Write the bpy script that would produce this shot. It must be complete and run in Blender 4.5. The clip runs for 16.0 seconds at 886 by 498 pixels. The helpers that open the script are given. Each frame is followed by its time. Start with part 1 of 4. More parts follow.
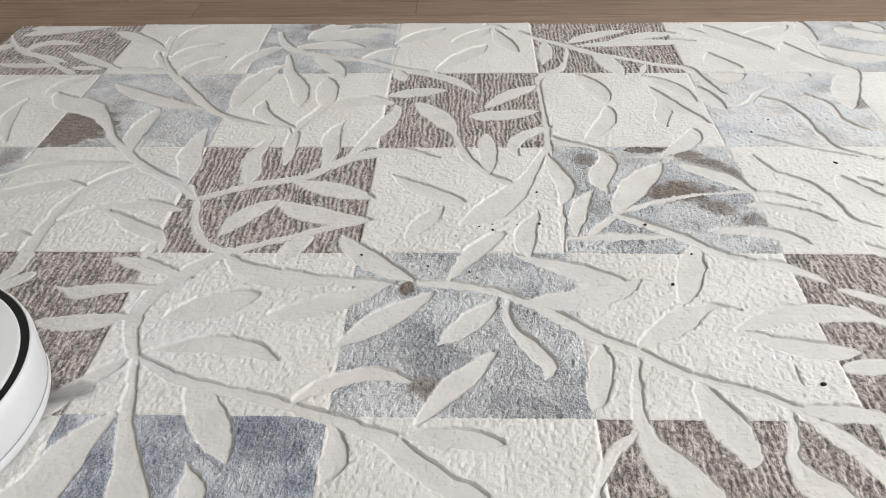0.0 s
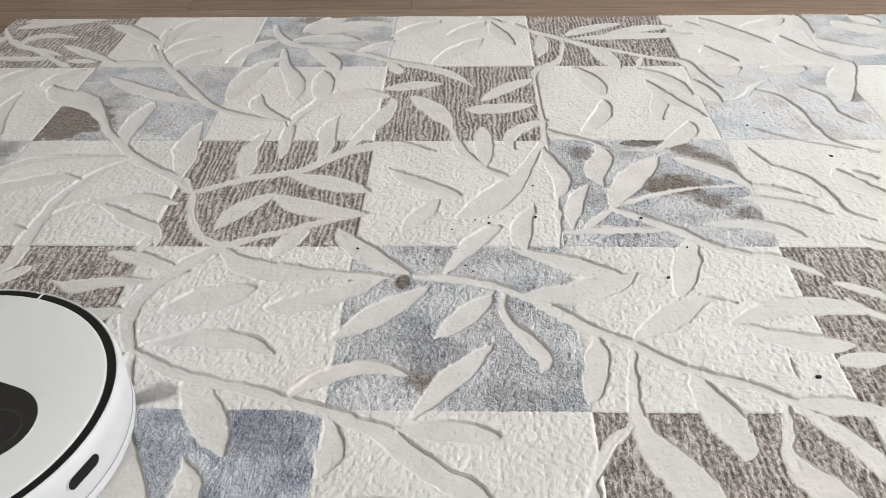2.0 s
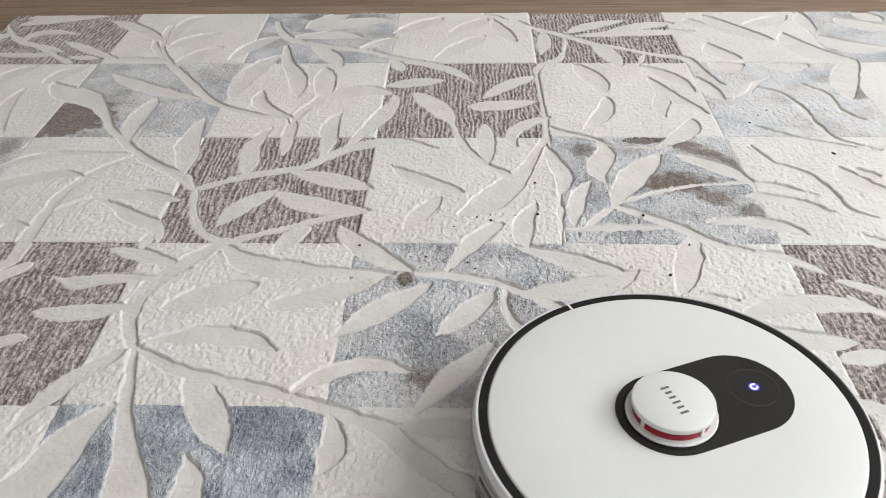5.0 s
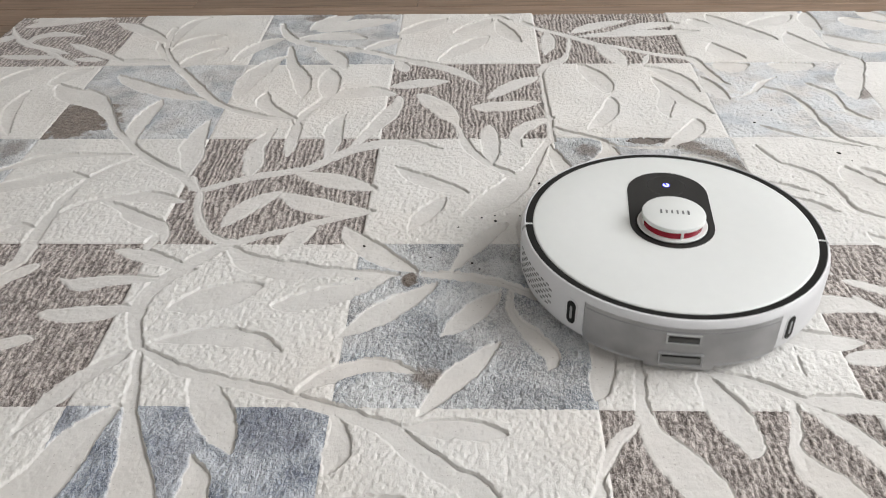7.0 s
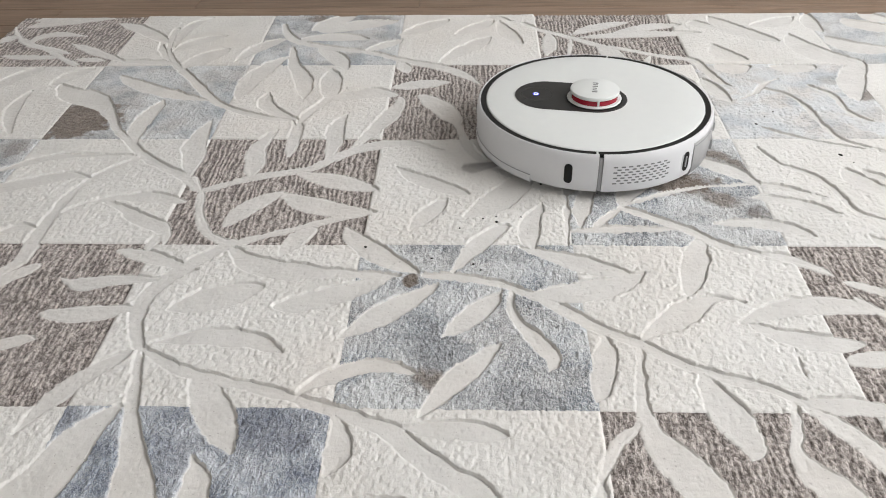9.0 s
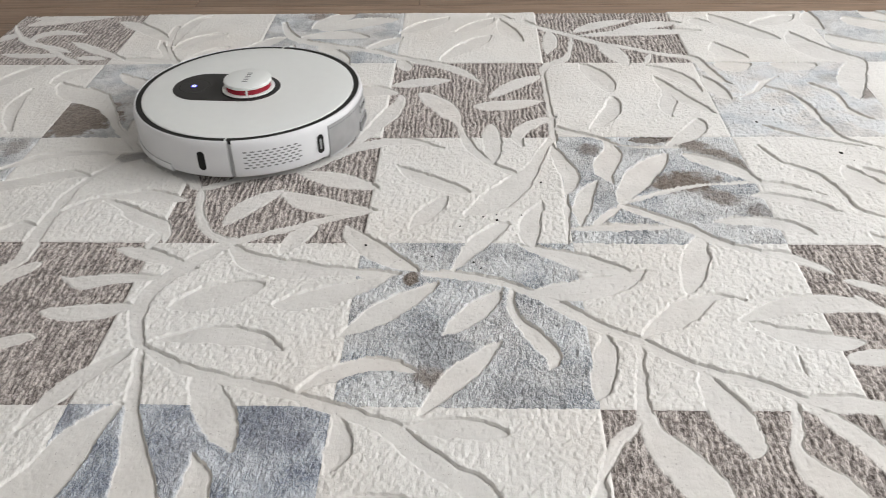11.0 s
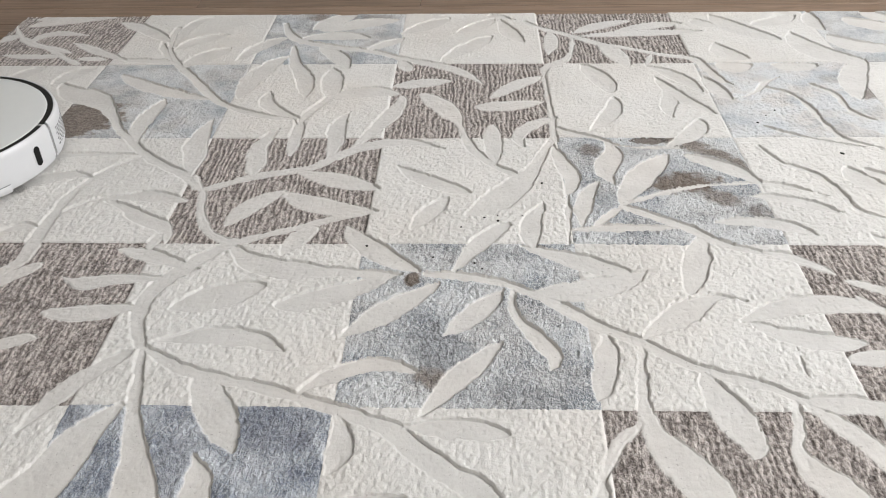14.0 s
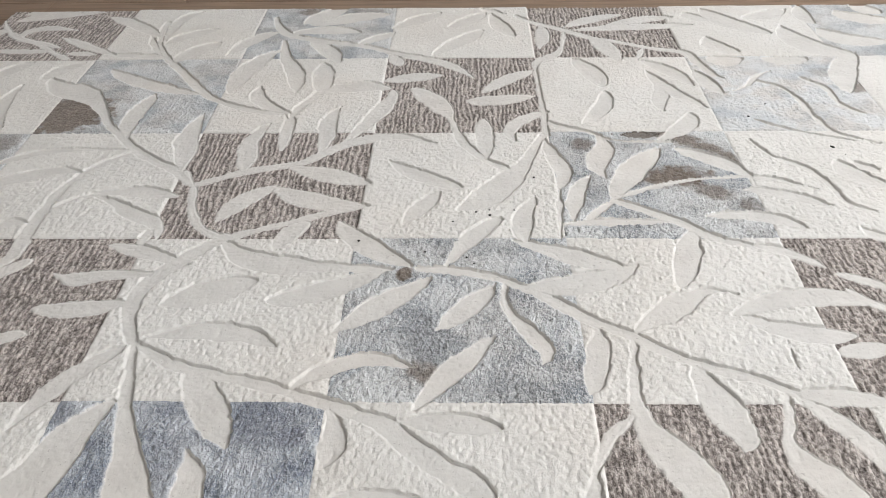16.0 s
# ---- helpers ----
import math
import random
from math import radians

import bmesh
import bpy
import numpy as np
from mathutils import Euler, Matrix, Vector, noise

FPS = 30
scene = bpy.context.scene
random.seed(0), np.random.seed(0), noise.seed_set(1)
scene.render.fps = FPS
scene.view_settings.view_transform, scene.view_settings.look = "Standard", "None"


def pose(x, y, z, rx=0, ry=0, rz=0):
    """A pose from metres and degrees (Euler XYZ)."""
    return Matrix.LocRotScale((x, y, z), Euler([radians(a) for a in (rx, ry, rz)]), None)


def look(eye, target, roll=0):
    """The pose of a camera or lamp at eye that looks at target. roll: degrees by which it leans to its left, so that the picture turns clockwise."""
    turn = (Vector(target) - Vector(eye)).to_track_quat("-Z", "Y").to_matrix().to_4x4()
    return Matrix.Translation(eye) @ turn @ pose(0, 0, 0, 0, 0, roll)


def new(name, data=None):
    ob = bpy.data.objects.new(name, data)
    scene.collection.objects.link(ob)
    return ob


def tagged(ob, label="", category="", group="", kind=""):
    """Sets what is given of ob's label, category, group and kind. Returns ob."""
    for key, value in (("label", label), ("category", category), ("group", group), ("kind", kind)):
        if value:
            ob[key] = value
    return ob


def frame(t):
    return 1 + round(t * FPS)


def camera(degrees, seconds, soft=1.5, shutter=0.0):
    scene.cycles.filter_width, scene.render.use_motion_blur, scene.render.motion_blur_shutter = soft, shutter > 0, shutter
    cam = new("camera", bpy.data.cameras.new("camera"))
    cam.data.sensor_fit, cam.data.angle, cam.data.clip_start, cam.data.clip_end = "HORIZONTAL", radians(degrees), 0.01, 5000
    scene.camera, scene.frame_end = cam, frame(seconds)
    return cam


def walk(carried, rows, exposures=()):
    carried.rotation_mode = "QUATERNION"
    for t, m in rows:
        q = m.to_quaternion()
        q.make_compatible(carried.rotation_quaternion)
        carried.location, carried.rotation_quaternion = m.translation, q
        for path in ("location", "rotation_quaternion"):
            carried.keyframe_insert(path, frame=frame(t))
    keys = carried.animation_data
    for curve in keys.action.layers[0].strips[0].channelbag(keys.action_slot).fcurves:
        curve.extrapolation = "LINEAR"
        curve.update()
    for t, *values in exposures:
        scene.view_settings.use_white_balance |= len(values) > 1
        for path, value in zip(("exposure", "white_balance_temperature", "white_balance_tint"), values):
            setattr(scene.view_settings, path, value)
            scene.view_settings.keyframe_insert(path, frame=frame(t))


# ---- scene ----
EYE = 0.635          # the eye above the floor boards
PILE = 0.012         # the rug's pile above the floor boards
cam = camera(55.34, 16.0, soft=0.9, shutter=0.25)
walk(cam, [
    (0.0, pose(0, 0, EYE, 55.170, 0.795, 1.442)),
    (0.5, pose(0, 0, EYE, 55.108, 0.688, 1.326)),
    (1.0, pose(0, 0, EYE, 54.971, 0.675, 1.221)),
    (1.5, pose(0, 0, EYE, 54.854, 0.690, 1.207)),
    (2.0, pose(0, 0, EYE, 54.724, 0.694, 1.190)),
    (2.5, pose(0, 0, EYE, 54.606, 0.693, 1.187)),
    (3.0, pose(0, 0, EYE, 54.529, 0.655, 1.272)),
    (3.5, pose(0, 0, EYE, 54.520, 0.709, 1.272)),
    (4.0, pose(0, 0, EYE, 54.533, 0.693, 1.301)),
    (6.5, pose(0, 0, EYE, 54.517, 0.897, 1.472)),
    (7.0, pose(0, 0, EYE, 54.582, 0.972, 1.532)),
    (7.5, pose(0, 0, EYE, 54.655, 0.923, 1.591)),
    (8.0, pose(0, 0, EYE, 54.665, 0.883, 1.629)),
    (8.5, pose(0, 0, EYE, 54.629, 0.918, 1.643)),
    (9.0, pose(0, 0, EYE, 54.642, 0.909, 1.676)),
    (11.5, pose(0, 0, EYE, 54.507, 0.953, 1.676)),
    (12.0, pose(0, 0, EYE, 54.508, 0.948, 1.676)),
    (12.5, pose(0, 0, EYE, 54.508, 0.948, 1.676)),
    (13.0, pose(0, 0, EYE, 54.509, 0.970, 1.731)),
    (13.5, pose(0, 0, EYE, 54.525, 1.023, 1.712)),
    (14.0, pose(0, 0, EYE, 54.566, 0.992, 1.733)),
    (14.5, pose(0, 0, EYE, 54.507, 0.939, 1.731)),
    (15.0, pose(0, 0, EYE, 54.403, 0.952, 1.538)),
    (15.5, pose(0, 0, EYE, 54.292, 0.858, 1.322)),
    (16.0, pose(0, 0, EYE, 54.187, 0.856, 1.161)),
], exposures=[(0.0, 0.0), (16.0, 0.0)])

# ---- world and light ----
world = bpy.data.worlds.new("sky")
scene.world = world
world.use_nodes = True
wn = world.node_tree
sky = wn.nodes.new("ShaderNodeTexSky")
sky.sky_type, sky.sun_disc = "NISHITA", False
sky.sun_elevation, sky.sun_rotation = radians(40), radians(150)
wn.links.new(sky.outputs[0], wn.nodes["Background"].inputs[0])
wn.nodes["Background"].inputs[1].default_value = 0.12


def area_lamp(name, centre, aim, wide, high, watts):
    data = bpy.data.lights.new(name, "AREA")
    data.shape, data.size, data.size_y, data.energy = "RECTANGLE", wide, high, watts
    data.color = (0.968, 0.978, 0.989)
    lamp = new(name, data)
    lamp.matrix_world = look(centre, aim)
    return lamp


area_lamp("window_light_right", (2.44, 0.75, 1.75), (0.0, 0.75, 0.75), 2.6, 1.6, 110)
# weak unseen fill behind the camera, added to lift the sides facing it
area_lamp("fill_light_front", (0.3, -2.19, 1.55), (0.3, 0.0, 1.2), 1.7, 1.3, 17)


# ---- materials ----
def material(name, rough=0.6, metal=0.0):
    m = bpy.data.materials.new(name)
    m.use_nodes = True
    t = m.node_tree
    b = t.nodes["Principled BSDF"]
    b.inputs["Roughness"].default_value, b.inputs["Metallic"].default_value = rough, metal
    return m, t, b


def node(t, kind, **values):
    n = t.nodes.new(kind)
    for key, value in values.items():
        n.inputs[key].default_value = value
    return n


def noise_of(t, scale, detail=2.0, stretch=None, rough=0.5):
    tc = t.nodes.new("ShaderNodeNewGeometry")
    src = tc.outputs["Position"]
    if stretch:
        mp = t.nodes.new("ShaderNodeMapping")
        mp.inputs["Scale"].default_value = stretch
        t.links.new(src, mp.inputs[0])
        src = mp.outputs[0]
    n = node(t, "ShaderNodeTexNoise", Scale=scale, Detail=detail, Roughness=rough)
    t.links.new(src, n.inputs["Vector"])
    return n.outputs["Fac"]


def ramp(t, fac, stops):
    r = t.nodes.new("ShaderNodeValToRGB")
    el = r.color_ramp.elements
    while len(el) < len(stops):
        el.new(0.5)
    for e, (pos, col) in zip(el, stops):
        e.position, e.color = pos, (*col, 1)
    t.links.new(fac, r.inputs[0])
    return r.outputs[0]


def mix(t, fac, a, b, mode="MIX"):
    n = t.nodes.new("ShaderNodeMix")
    n.data_type, n.blend_type = "RGBA", mode
    for socket, value in ((n.inputs[0], fac), (n.inputs[6], a), (n.inputs[7], b)):
        if isinstance(value, (int, float)):
            socket.default_value = value
        elif isinstance(value, tuple):
            socket.default_value = (*value, 1)
        else:
            t.links.new(value, socket)
    return n.outputs[2]


def attribute(t, name):
    n = t.nodes.new("ShaderNodeAttribute")
    n.attribute_name = name
    return n.outputs["Fac"]


def bump(t, b, height, strength, distance):
    n = node(t, "ShaderNodeBump", Strength=strength, Distance=distance)
    t.links.new(height, n.inputs["Height"])
    t.links.new(n.outputs[0], b.inputs["Normal"])




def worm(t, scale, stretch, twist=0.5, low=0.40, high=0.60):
    """Winding light and dark bands: curled yarn ends, with the shade between them painted in."""
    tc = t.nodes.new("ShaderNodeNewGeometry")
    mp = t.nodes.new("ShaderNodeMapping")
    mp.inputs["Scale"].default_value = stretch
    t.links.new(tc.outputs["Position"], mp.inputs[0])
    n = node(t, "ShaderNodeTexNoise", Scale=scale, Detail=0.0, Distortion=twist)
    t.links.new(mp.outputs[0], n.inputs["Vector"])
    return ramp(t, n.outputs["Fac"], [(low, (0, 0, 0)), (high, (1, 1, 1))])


def calc(t, operation, a, b):
    n = t.nodes.new("ShaderNodeMath")
    n.operation = operation
    for socket, value in zip(n.inputs, (a, b)):
        if isinstance(value, (int, float)):
            socket.default_value = value
        else:
            t.links.new(value, socket)
    return n.outputs[0]


def drift(t):
    """Broad wander of the undyed wool between a pinkish and a greenish white."""
    return ramp(t, noise_of(t, 3.4, 2.0), [(0.36, (1.014, 0.994, 0.970)), (0.5, (1.002, 1.0, 0.988)), (0.64, (0.996, 1.0, 0.996))])


def pile(name, dye, rough_pile=0.72):
    """Wool pile. dye(t) gives the colour of the high pile; the low motif stays undyed."""
    m, t, b = material(name, 0.95)
    fine = noise_of(t, 420, 2.0)
    wide = noise_of(t, 9, 3.0)
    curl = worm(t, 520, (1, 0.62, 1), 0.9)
    swell = worm(t, 520, (1, 0.62, 1), 0.9, 0.15, 0.85)
    plain = ramp(t, noise_of(t, 30, 4.0), [(0.3, (0.578, 0.561, 0.538)), (0.7, (0.634, 0.616, 0.592))])
    plain = mix(t, 1.0, plain, drift(t), "MULTIPLY")
    # small dark specks over the low pile
    plain = mix(t, ramp(t, noise_of(t, 330, 0.0), [(0.77, (0, 0, 0)), (0.82, (0.5, 0.5, 0.5))]), plain, (0.30, 0.27, 0.25))
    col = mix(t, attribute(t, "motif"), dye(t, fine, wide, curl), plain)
    t.links.new(mix(t, 0.06, col, ramp(t, fine, [(0.3, (0.45, 0.45, 0.45)), (0.7, (1, 1, 1))]), "MULTIPLY"), b.inputs["Base Color"])
    b.inputs["Sheen Weight"].default_value = 0.15
    b.inputs["Specular IOR Level"].default_value = 0.1
    calm = calc(t, "SUBTRACT", 1.0, calc(t, "MULTIPLY", attribute(t, "motif"), 0.72))
    relief = calc(t, "MULTIPLY", calc(t, "ADD", calc(t, "MULTIPLY", fine, 0.16), calc(t, "MULTIPLY", swell, 0.62)), calm)
    bump(t, b, relief, rough_pile, 0.0030)
    return m


def cream_dye(t, fine, wide, curl):
    base = ramp(t, wide, [(0.35, (0.635, 0.617, 0.590)), (0.65, (0.692, 0.674, 0.648))])
    return mix(t, 1.0, base, drift(t), "MULTIPLY")


def warm(c):
    return (c[0] * 1.08, c[1] * 1.0, c[2] * 0.93)


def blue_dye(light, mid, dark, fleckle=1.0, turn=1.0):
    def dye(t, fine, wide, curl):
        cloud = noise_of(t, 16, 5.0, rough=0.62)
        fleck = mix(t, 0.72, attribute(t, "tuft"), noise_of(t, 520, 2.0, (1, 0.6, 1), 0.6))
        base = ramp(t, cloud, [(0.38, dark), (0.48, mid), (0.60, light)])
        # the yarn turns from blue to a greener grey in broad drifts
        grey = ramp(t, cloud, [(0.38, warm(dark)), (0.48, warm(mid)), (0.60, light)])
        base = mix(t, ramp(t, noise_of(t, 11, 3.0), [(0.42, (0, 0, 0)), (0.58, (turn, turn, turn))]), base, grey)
        # low tufts and pits darkened: shade between tufts goes into the colour
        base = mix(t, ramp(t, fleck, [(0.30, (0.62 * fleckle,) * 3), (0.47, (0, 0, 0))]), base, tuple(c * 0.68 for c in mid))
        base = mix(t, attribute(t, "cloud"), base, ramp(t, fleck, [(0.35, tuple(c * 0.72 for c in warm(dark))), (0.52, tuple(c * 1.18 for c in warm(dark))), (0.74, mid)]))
        # pale yarn tips on the crests leave the shade between tufts painted darker
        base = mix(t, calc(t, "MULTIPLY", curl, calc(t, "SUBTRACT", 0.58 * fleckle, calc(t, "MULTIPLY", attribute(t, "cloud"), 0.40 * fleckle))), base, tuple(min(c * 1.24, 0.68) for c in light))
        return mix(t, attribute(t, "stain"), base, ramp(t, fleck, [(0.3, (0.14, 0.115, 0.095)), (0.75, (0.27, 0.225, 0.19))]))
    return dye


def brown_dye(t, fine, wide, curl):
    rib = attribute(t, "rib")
    # two browns follow the ribs, grooves darker: shade between loops is painted in
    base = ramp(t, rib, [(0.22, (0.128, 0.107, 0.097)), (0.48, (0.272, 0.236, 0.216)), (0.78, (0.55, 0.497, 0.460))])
    # dark bands between loops: brown yarn and painted-in shade together
    dark_band = worm(t, 430, (1, 0.5, 1), 0.6, 0.48, 0.62)
    base = mix(t, calc(t, "MULTIPLY", dark_band, 0.55), base, (0.118, 0.101, 0.090))
    return mix(t, calc(t, "MULTIPLY", curl, calc(t, "SUBTRACT", 0.52, calc(t, "MULTIPLY", dark_band, 0.3))), base, (0.52, 0.469, 0.434))


def umber_dye(t, fine, wide, curl):
    return ramp(t, fine, [(0.3, (0.105, 0.086, 0.072)), (0.7, (0.185, 0.155, 0.132))])


PILES = {
    "k": pile("dark_brown_pile", umber_dye, 0.6),
    "c": pile("cream_pile", cream_dye, 0.34),
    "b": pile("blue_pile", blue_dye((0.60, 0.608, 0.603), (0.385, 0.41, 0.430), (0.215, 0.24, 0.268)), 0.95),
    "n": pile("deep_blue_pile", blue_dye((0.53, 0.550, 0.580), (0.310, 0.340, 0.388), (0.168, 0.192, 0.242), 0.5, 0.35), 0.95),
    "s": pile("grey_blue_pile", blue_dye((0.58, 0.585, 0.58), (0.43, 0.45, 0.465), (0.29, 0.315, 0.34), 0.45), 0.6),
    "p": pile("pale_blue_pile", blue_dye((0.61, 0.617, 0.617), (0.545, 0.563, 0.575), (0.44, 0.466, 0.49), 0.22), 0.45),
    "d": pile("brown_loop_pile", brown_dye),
}


def paint(name, color, rough=0.4, speck=0.02, gloss=0.5):
    m, t, b = material(name, rough)
    n = noise_of(t, 60, 3.0)
    lo = tuple(c * (1 - speck) for c in color)
    t.links.new(ramp(t, n, [(0.3, lo), (0.7, color)]), b.inputs["Base Color"])
    b.inputs["Specular IOR Level"].default_value = gloss
    return m


WHITE = paint("white_plastic", (0.665, 0.675, 0.655), 0.45)
WHITE_SIDE = paint("white_side_plastic", (0.63, 0.63, 0.635), 0.35)
BLACK = paint("black_plastic", (0.013, 0.013, 0.012), 0.45, 0.1, gloss=0.15)
PANEL = paint("dark_panel_gloss", (0.024, 0.023, 0.022), 0.35, 0.05, gloss=0.2)
RED = paint("red_window", (0.30, 0.010, 0.024), 0.25, 0.2)
GREY = paint("grey_plastic", (0.30, 0.30, 0.30), 0.4)
GREY_LIGHT = paint("light_grey_plastic", (0.55, 0.55, 0.55), 0.35)
LATCH_RIM = paint("latch_rim_plastic", (0.42, 0.42, 0.415), 0.35)
LATCH_FILL = paint("latch_fill_plastic", (0.16, 0.16, 0.155), 0.35)
EMBLEM = paint("emblem_print", (0.14, 0.14, 0.14), 0.5)
GREY_DARK = paint("dark_grey_plastic", (0.06, 0.06, 0.058), 0.25)
SLIT = paint("slit_shade", (0.18, 0.18, 0.178), 0.7, 0.1)
RUBBER = paint("rubber", (0.03, 0.03, 0.03), 0.8)
BRISTLE = paint("bristles", (0.27, 0.26, 0.25), 0.8)
SMOKE, _t, _b = material("smoked_clear_plastic", 0.28)
_t.links.new(ramp(_t, noise_of(_t, 22, 3.0), [(0.3, (0.30, 0.297, 0.293)), (0.7, (0.46, 0.455, 0.45))]), _b.inputs["Base Color"])
_b.inputs["Transmission Weight"].default_value = 0.25
GLOW, _t, _b = material("icon_glow", 0.4)
_b.inputs["Base Color"].default_value = (0.75, 0.8, 1, 1)
_b.inputs["Emission Color"].default_value = (0.62, 0.68, 1.0, 1)
_b.inputs["Emission Strength"].default_value = 1.3
GLOW_BLUE, _t, _b = material("icon_blue", 0.4)
_b.inputs["Base Color"].default_value = (0.05, 0.05, 0.5, 1)
_b.inputs["Emission Color"].default_value = (0.06, 0.06, 0.75, 1)
_b.inputs["Emission Strength"].default_value = 0.8
CRUMB = paint("crumb", (0.03, 0.026, 0.022), 0.9, 0.4)
PLASTER = paint("white_plaster", (0.58, 0.57, 0.55), 0.9, 0.06)
FRAME_PAINT = paint("window_paint", (0.8, 0.8, 0.78), 0.4)
GLASS, _t, _b = material("window_glass", 0.0)
_b.inputs["Transmission Weight"].default_value = 1.0

WOOD, _t, _b = material("oak_laminate", 0.42)
_info = _t.nodes.new("ShaderNodeObjectInfo")
_geo = _t.nodes.new("ShaderNodeNewGeometry")
_shift = node(_t, "ShaderNodeVectorMath")
_shift.operation = "MULTIPLY_ADD"
_shift.inputs[1].default_value = (1.6, 22, 1)
_comb = _t.nodes.new("ShaderNodeCombineXYZ")
_mul = node(_t, "ShaderNodeMath")
_mul.operation = "MULTIPLY"
_mul.inputs[1].default_value = 40.0
_t.links.new(_info.outputs["Random"], _mul.inputs[0])
_t.links.new(_mul.outputs[0], _comb.inputs[0])
_t.links.new(_geo.outputs["Position"], _shift.inputs[0])
_t.links.new(_comb.outputs[0], _shift.inputs[2])
_grain = node(_t, "ShaderNodeTexNoise", Scale=4.0, Detail=6.0, Roughness=0.62, Distortion=0.6)
_t.links.new(_shift.outputs[0], _grain.inputs["Vector"])
_col = ramp(_t, _grain.outputs["Fac"], [(0.28, (0.13, 0.082, 0.052)), (0.5, (0.215, 0.145, 0.098)), (0.75, (0.30, 0.215, 0.15))])
_tone = ramp(_t, _info.outputs["Random"], [(0.0, (0.78, 0.76, 0.74)), (1.0, (1.1, 1.08, 1.06))])
_t.links.new(mix(_t, 1.0, _col, _tone, "MULTIPLY"), _b.inputs["Base Color"])
bump(_t, _b, _grain.outputs["Fac"], 0.15, 0.001)


# ---- building helpers ----
def mesh_of(name, bm, mat, smooth=None):
    me = bpy.data.meshes.new(name)
    bmesh.ops.recalc_face_normals(bm, faces=bm.faces)
    bm.to_mesh(me)
    bm.free()
    me.materials.append(mat)
    if smooth:
        for p in me.polygons:
            p.use_smooth = True
        me.set_sharp_from_angle(angle=radians(smooth))
    return me


def part(name, bm, mat, parent, label="", smooth=35, at=None):
    ob = new(name, mesh_of(name, bm, mat, smooth))
    ob.parent = parent
    if at is not None:
        ob.matrix_basis = at
    return tagged(ob, label)


def thing(name, label, category, kind="", group=""):
    return tagged(new(name), label, category, group, kind)


def box(bm, x0, x1, y0, y1, z0, z1):
    made = bmesh.ops.create_cube(bm, size=1.0)["verts"]
    for v in made:
        v.co = ((x0 + x1) / 2 + v.co.x * (x1 - x0), (y0 + y1) / 2 + v.co.y * (y1 - y0), (z0 + z1) / 2 + v.co.z * (z1 - z0))
    return made


def bevelled(x0, x1, y0, y1, z0, z1, r, n=2):
    bm = bmesh.new()
    box(bm, x0, x1, y0, y1, z0, z1)
    bmesh.ops.bevel(bm, geom=bm.edges[:], offset=r, segments=n, affect="EDGES", profile=0.5)
    return bm


def lathe(profile, a0=0.0, a1=360.0, n=96, closed=False):
    """Turn (radius, height) pairs about z; closed joins the last pair to the first, with end caps on a partial turn."""
    bm = bmesh.new()
    full = abs(a1 - a0) > 359.9
    count = n if full else n + 1
    rings = []
    for i in range(count):
        a = radians(a0 + (a1 - a0) * i / n)
        rings.append([bm.verts.new((r * math.cos(a), r * math.sin(a), z)) for r, z in profile])
    k = len(profile)
    for i in range(n):
        p, q = rings[i], rings[(i + 1) % count]
        for j in range(k if closed else k - 1):
            j2 = (j + 1) % k
            if profile[j][0] < 1e-6 and profile[j2][0] < 1e-6:
                continue
            bm.faces.new((p[j], q[j], q[j2], p[j2]))
    if closed and not full:
        bm.faces.new(rings[0])
        bm.faces.new(rings[-1][::-1])
    bmesh.ops.remove_doubles(bm, verts=bm.verts, dist=1e-6)
    return bm


def slab(outline, z0, z1, soft=0.0):
    """A flat plate of that outline, its upper edge rounded by soft."""
    bm = bmesh.new()
    low = [bm.verts.new((x, y, z0)) for x, y in outline]
    top = bm.faces.new([bm.verts.new((x, y, z1)) for x, y in outline])
    ups = list(top.verts)
    k = len(outline)
    for i in range(k):
        bm.faces.new((low[i], low[(i + 1) % k], ups[(i + 1) % k], ups[i]))
    bm.faces.new(low[::-1])
    if soft:
        bmesh.ops.bevel(bm, geom=list(top.edges), offset=soft, segments=3, affect="EDGES", profile=0.5)
    return bm


def pill(x0, x1, r, n=20, y=0.0):
    """Outline of a pill along x whose end circles have the centres x0 and x1."""
    out = [(x1 + r * math.cos(a), y + r * math.sin(a)) for a in (radians(-90 + 180 * i / n) for i in range(n + 1))]
    return out + [(x0 + r * math.cos(a), y + r * math.sin(a)) for a in (radians(90 + 180 * i / n) for i in range(n + 1))]


# ---- the room: unseen walls and ceiling, added to enclose and bounce light ----
X0, X1, Y0, Y1, HIGH = -2.6, 2.45, -2.2, 3.4, 2.7


def wall(name, label, boxes):
    bm = bmesh.new()
    for b in boxes:
        box(bm, *b)
    return tagged(new(name, mesh_of(name, bm, PLASTER)), label, "wall", kind="structure")


wall("wall_north", "unseen plain white plaster wall beyond the floor, added to bounce light", [(X0, X1, Y1, Y1 + 0.15, 0, HIGH)])
wall("wall_west", "unseen plain white plaster wall beside the rug, added to bounce light", [(X0 - 0.15, X0, Y0 - 0.15, Y1 + 0.15, 0, HIGH)])
wall("wall_east", "unseen plain white plaster wall with a window opening", [
    (X1, X1 + 0.15, Y0 - 0.15, -0.55, 0, HIGH), (X1, X1 + 0.15, 2.05, Y1 + 0.15, 0, HIGH),
    (X1, X1 + 0.15, -0.55, 2.05, 0, 0.95), (X1, X1 + 0.15, -0.55, 2.05, 2.55, HIGH)])
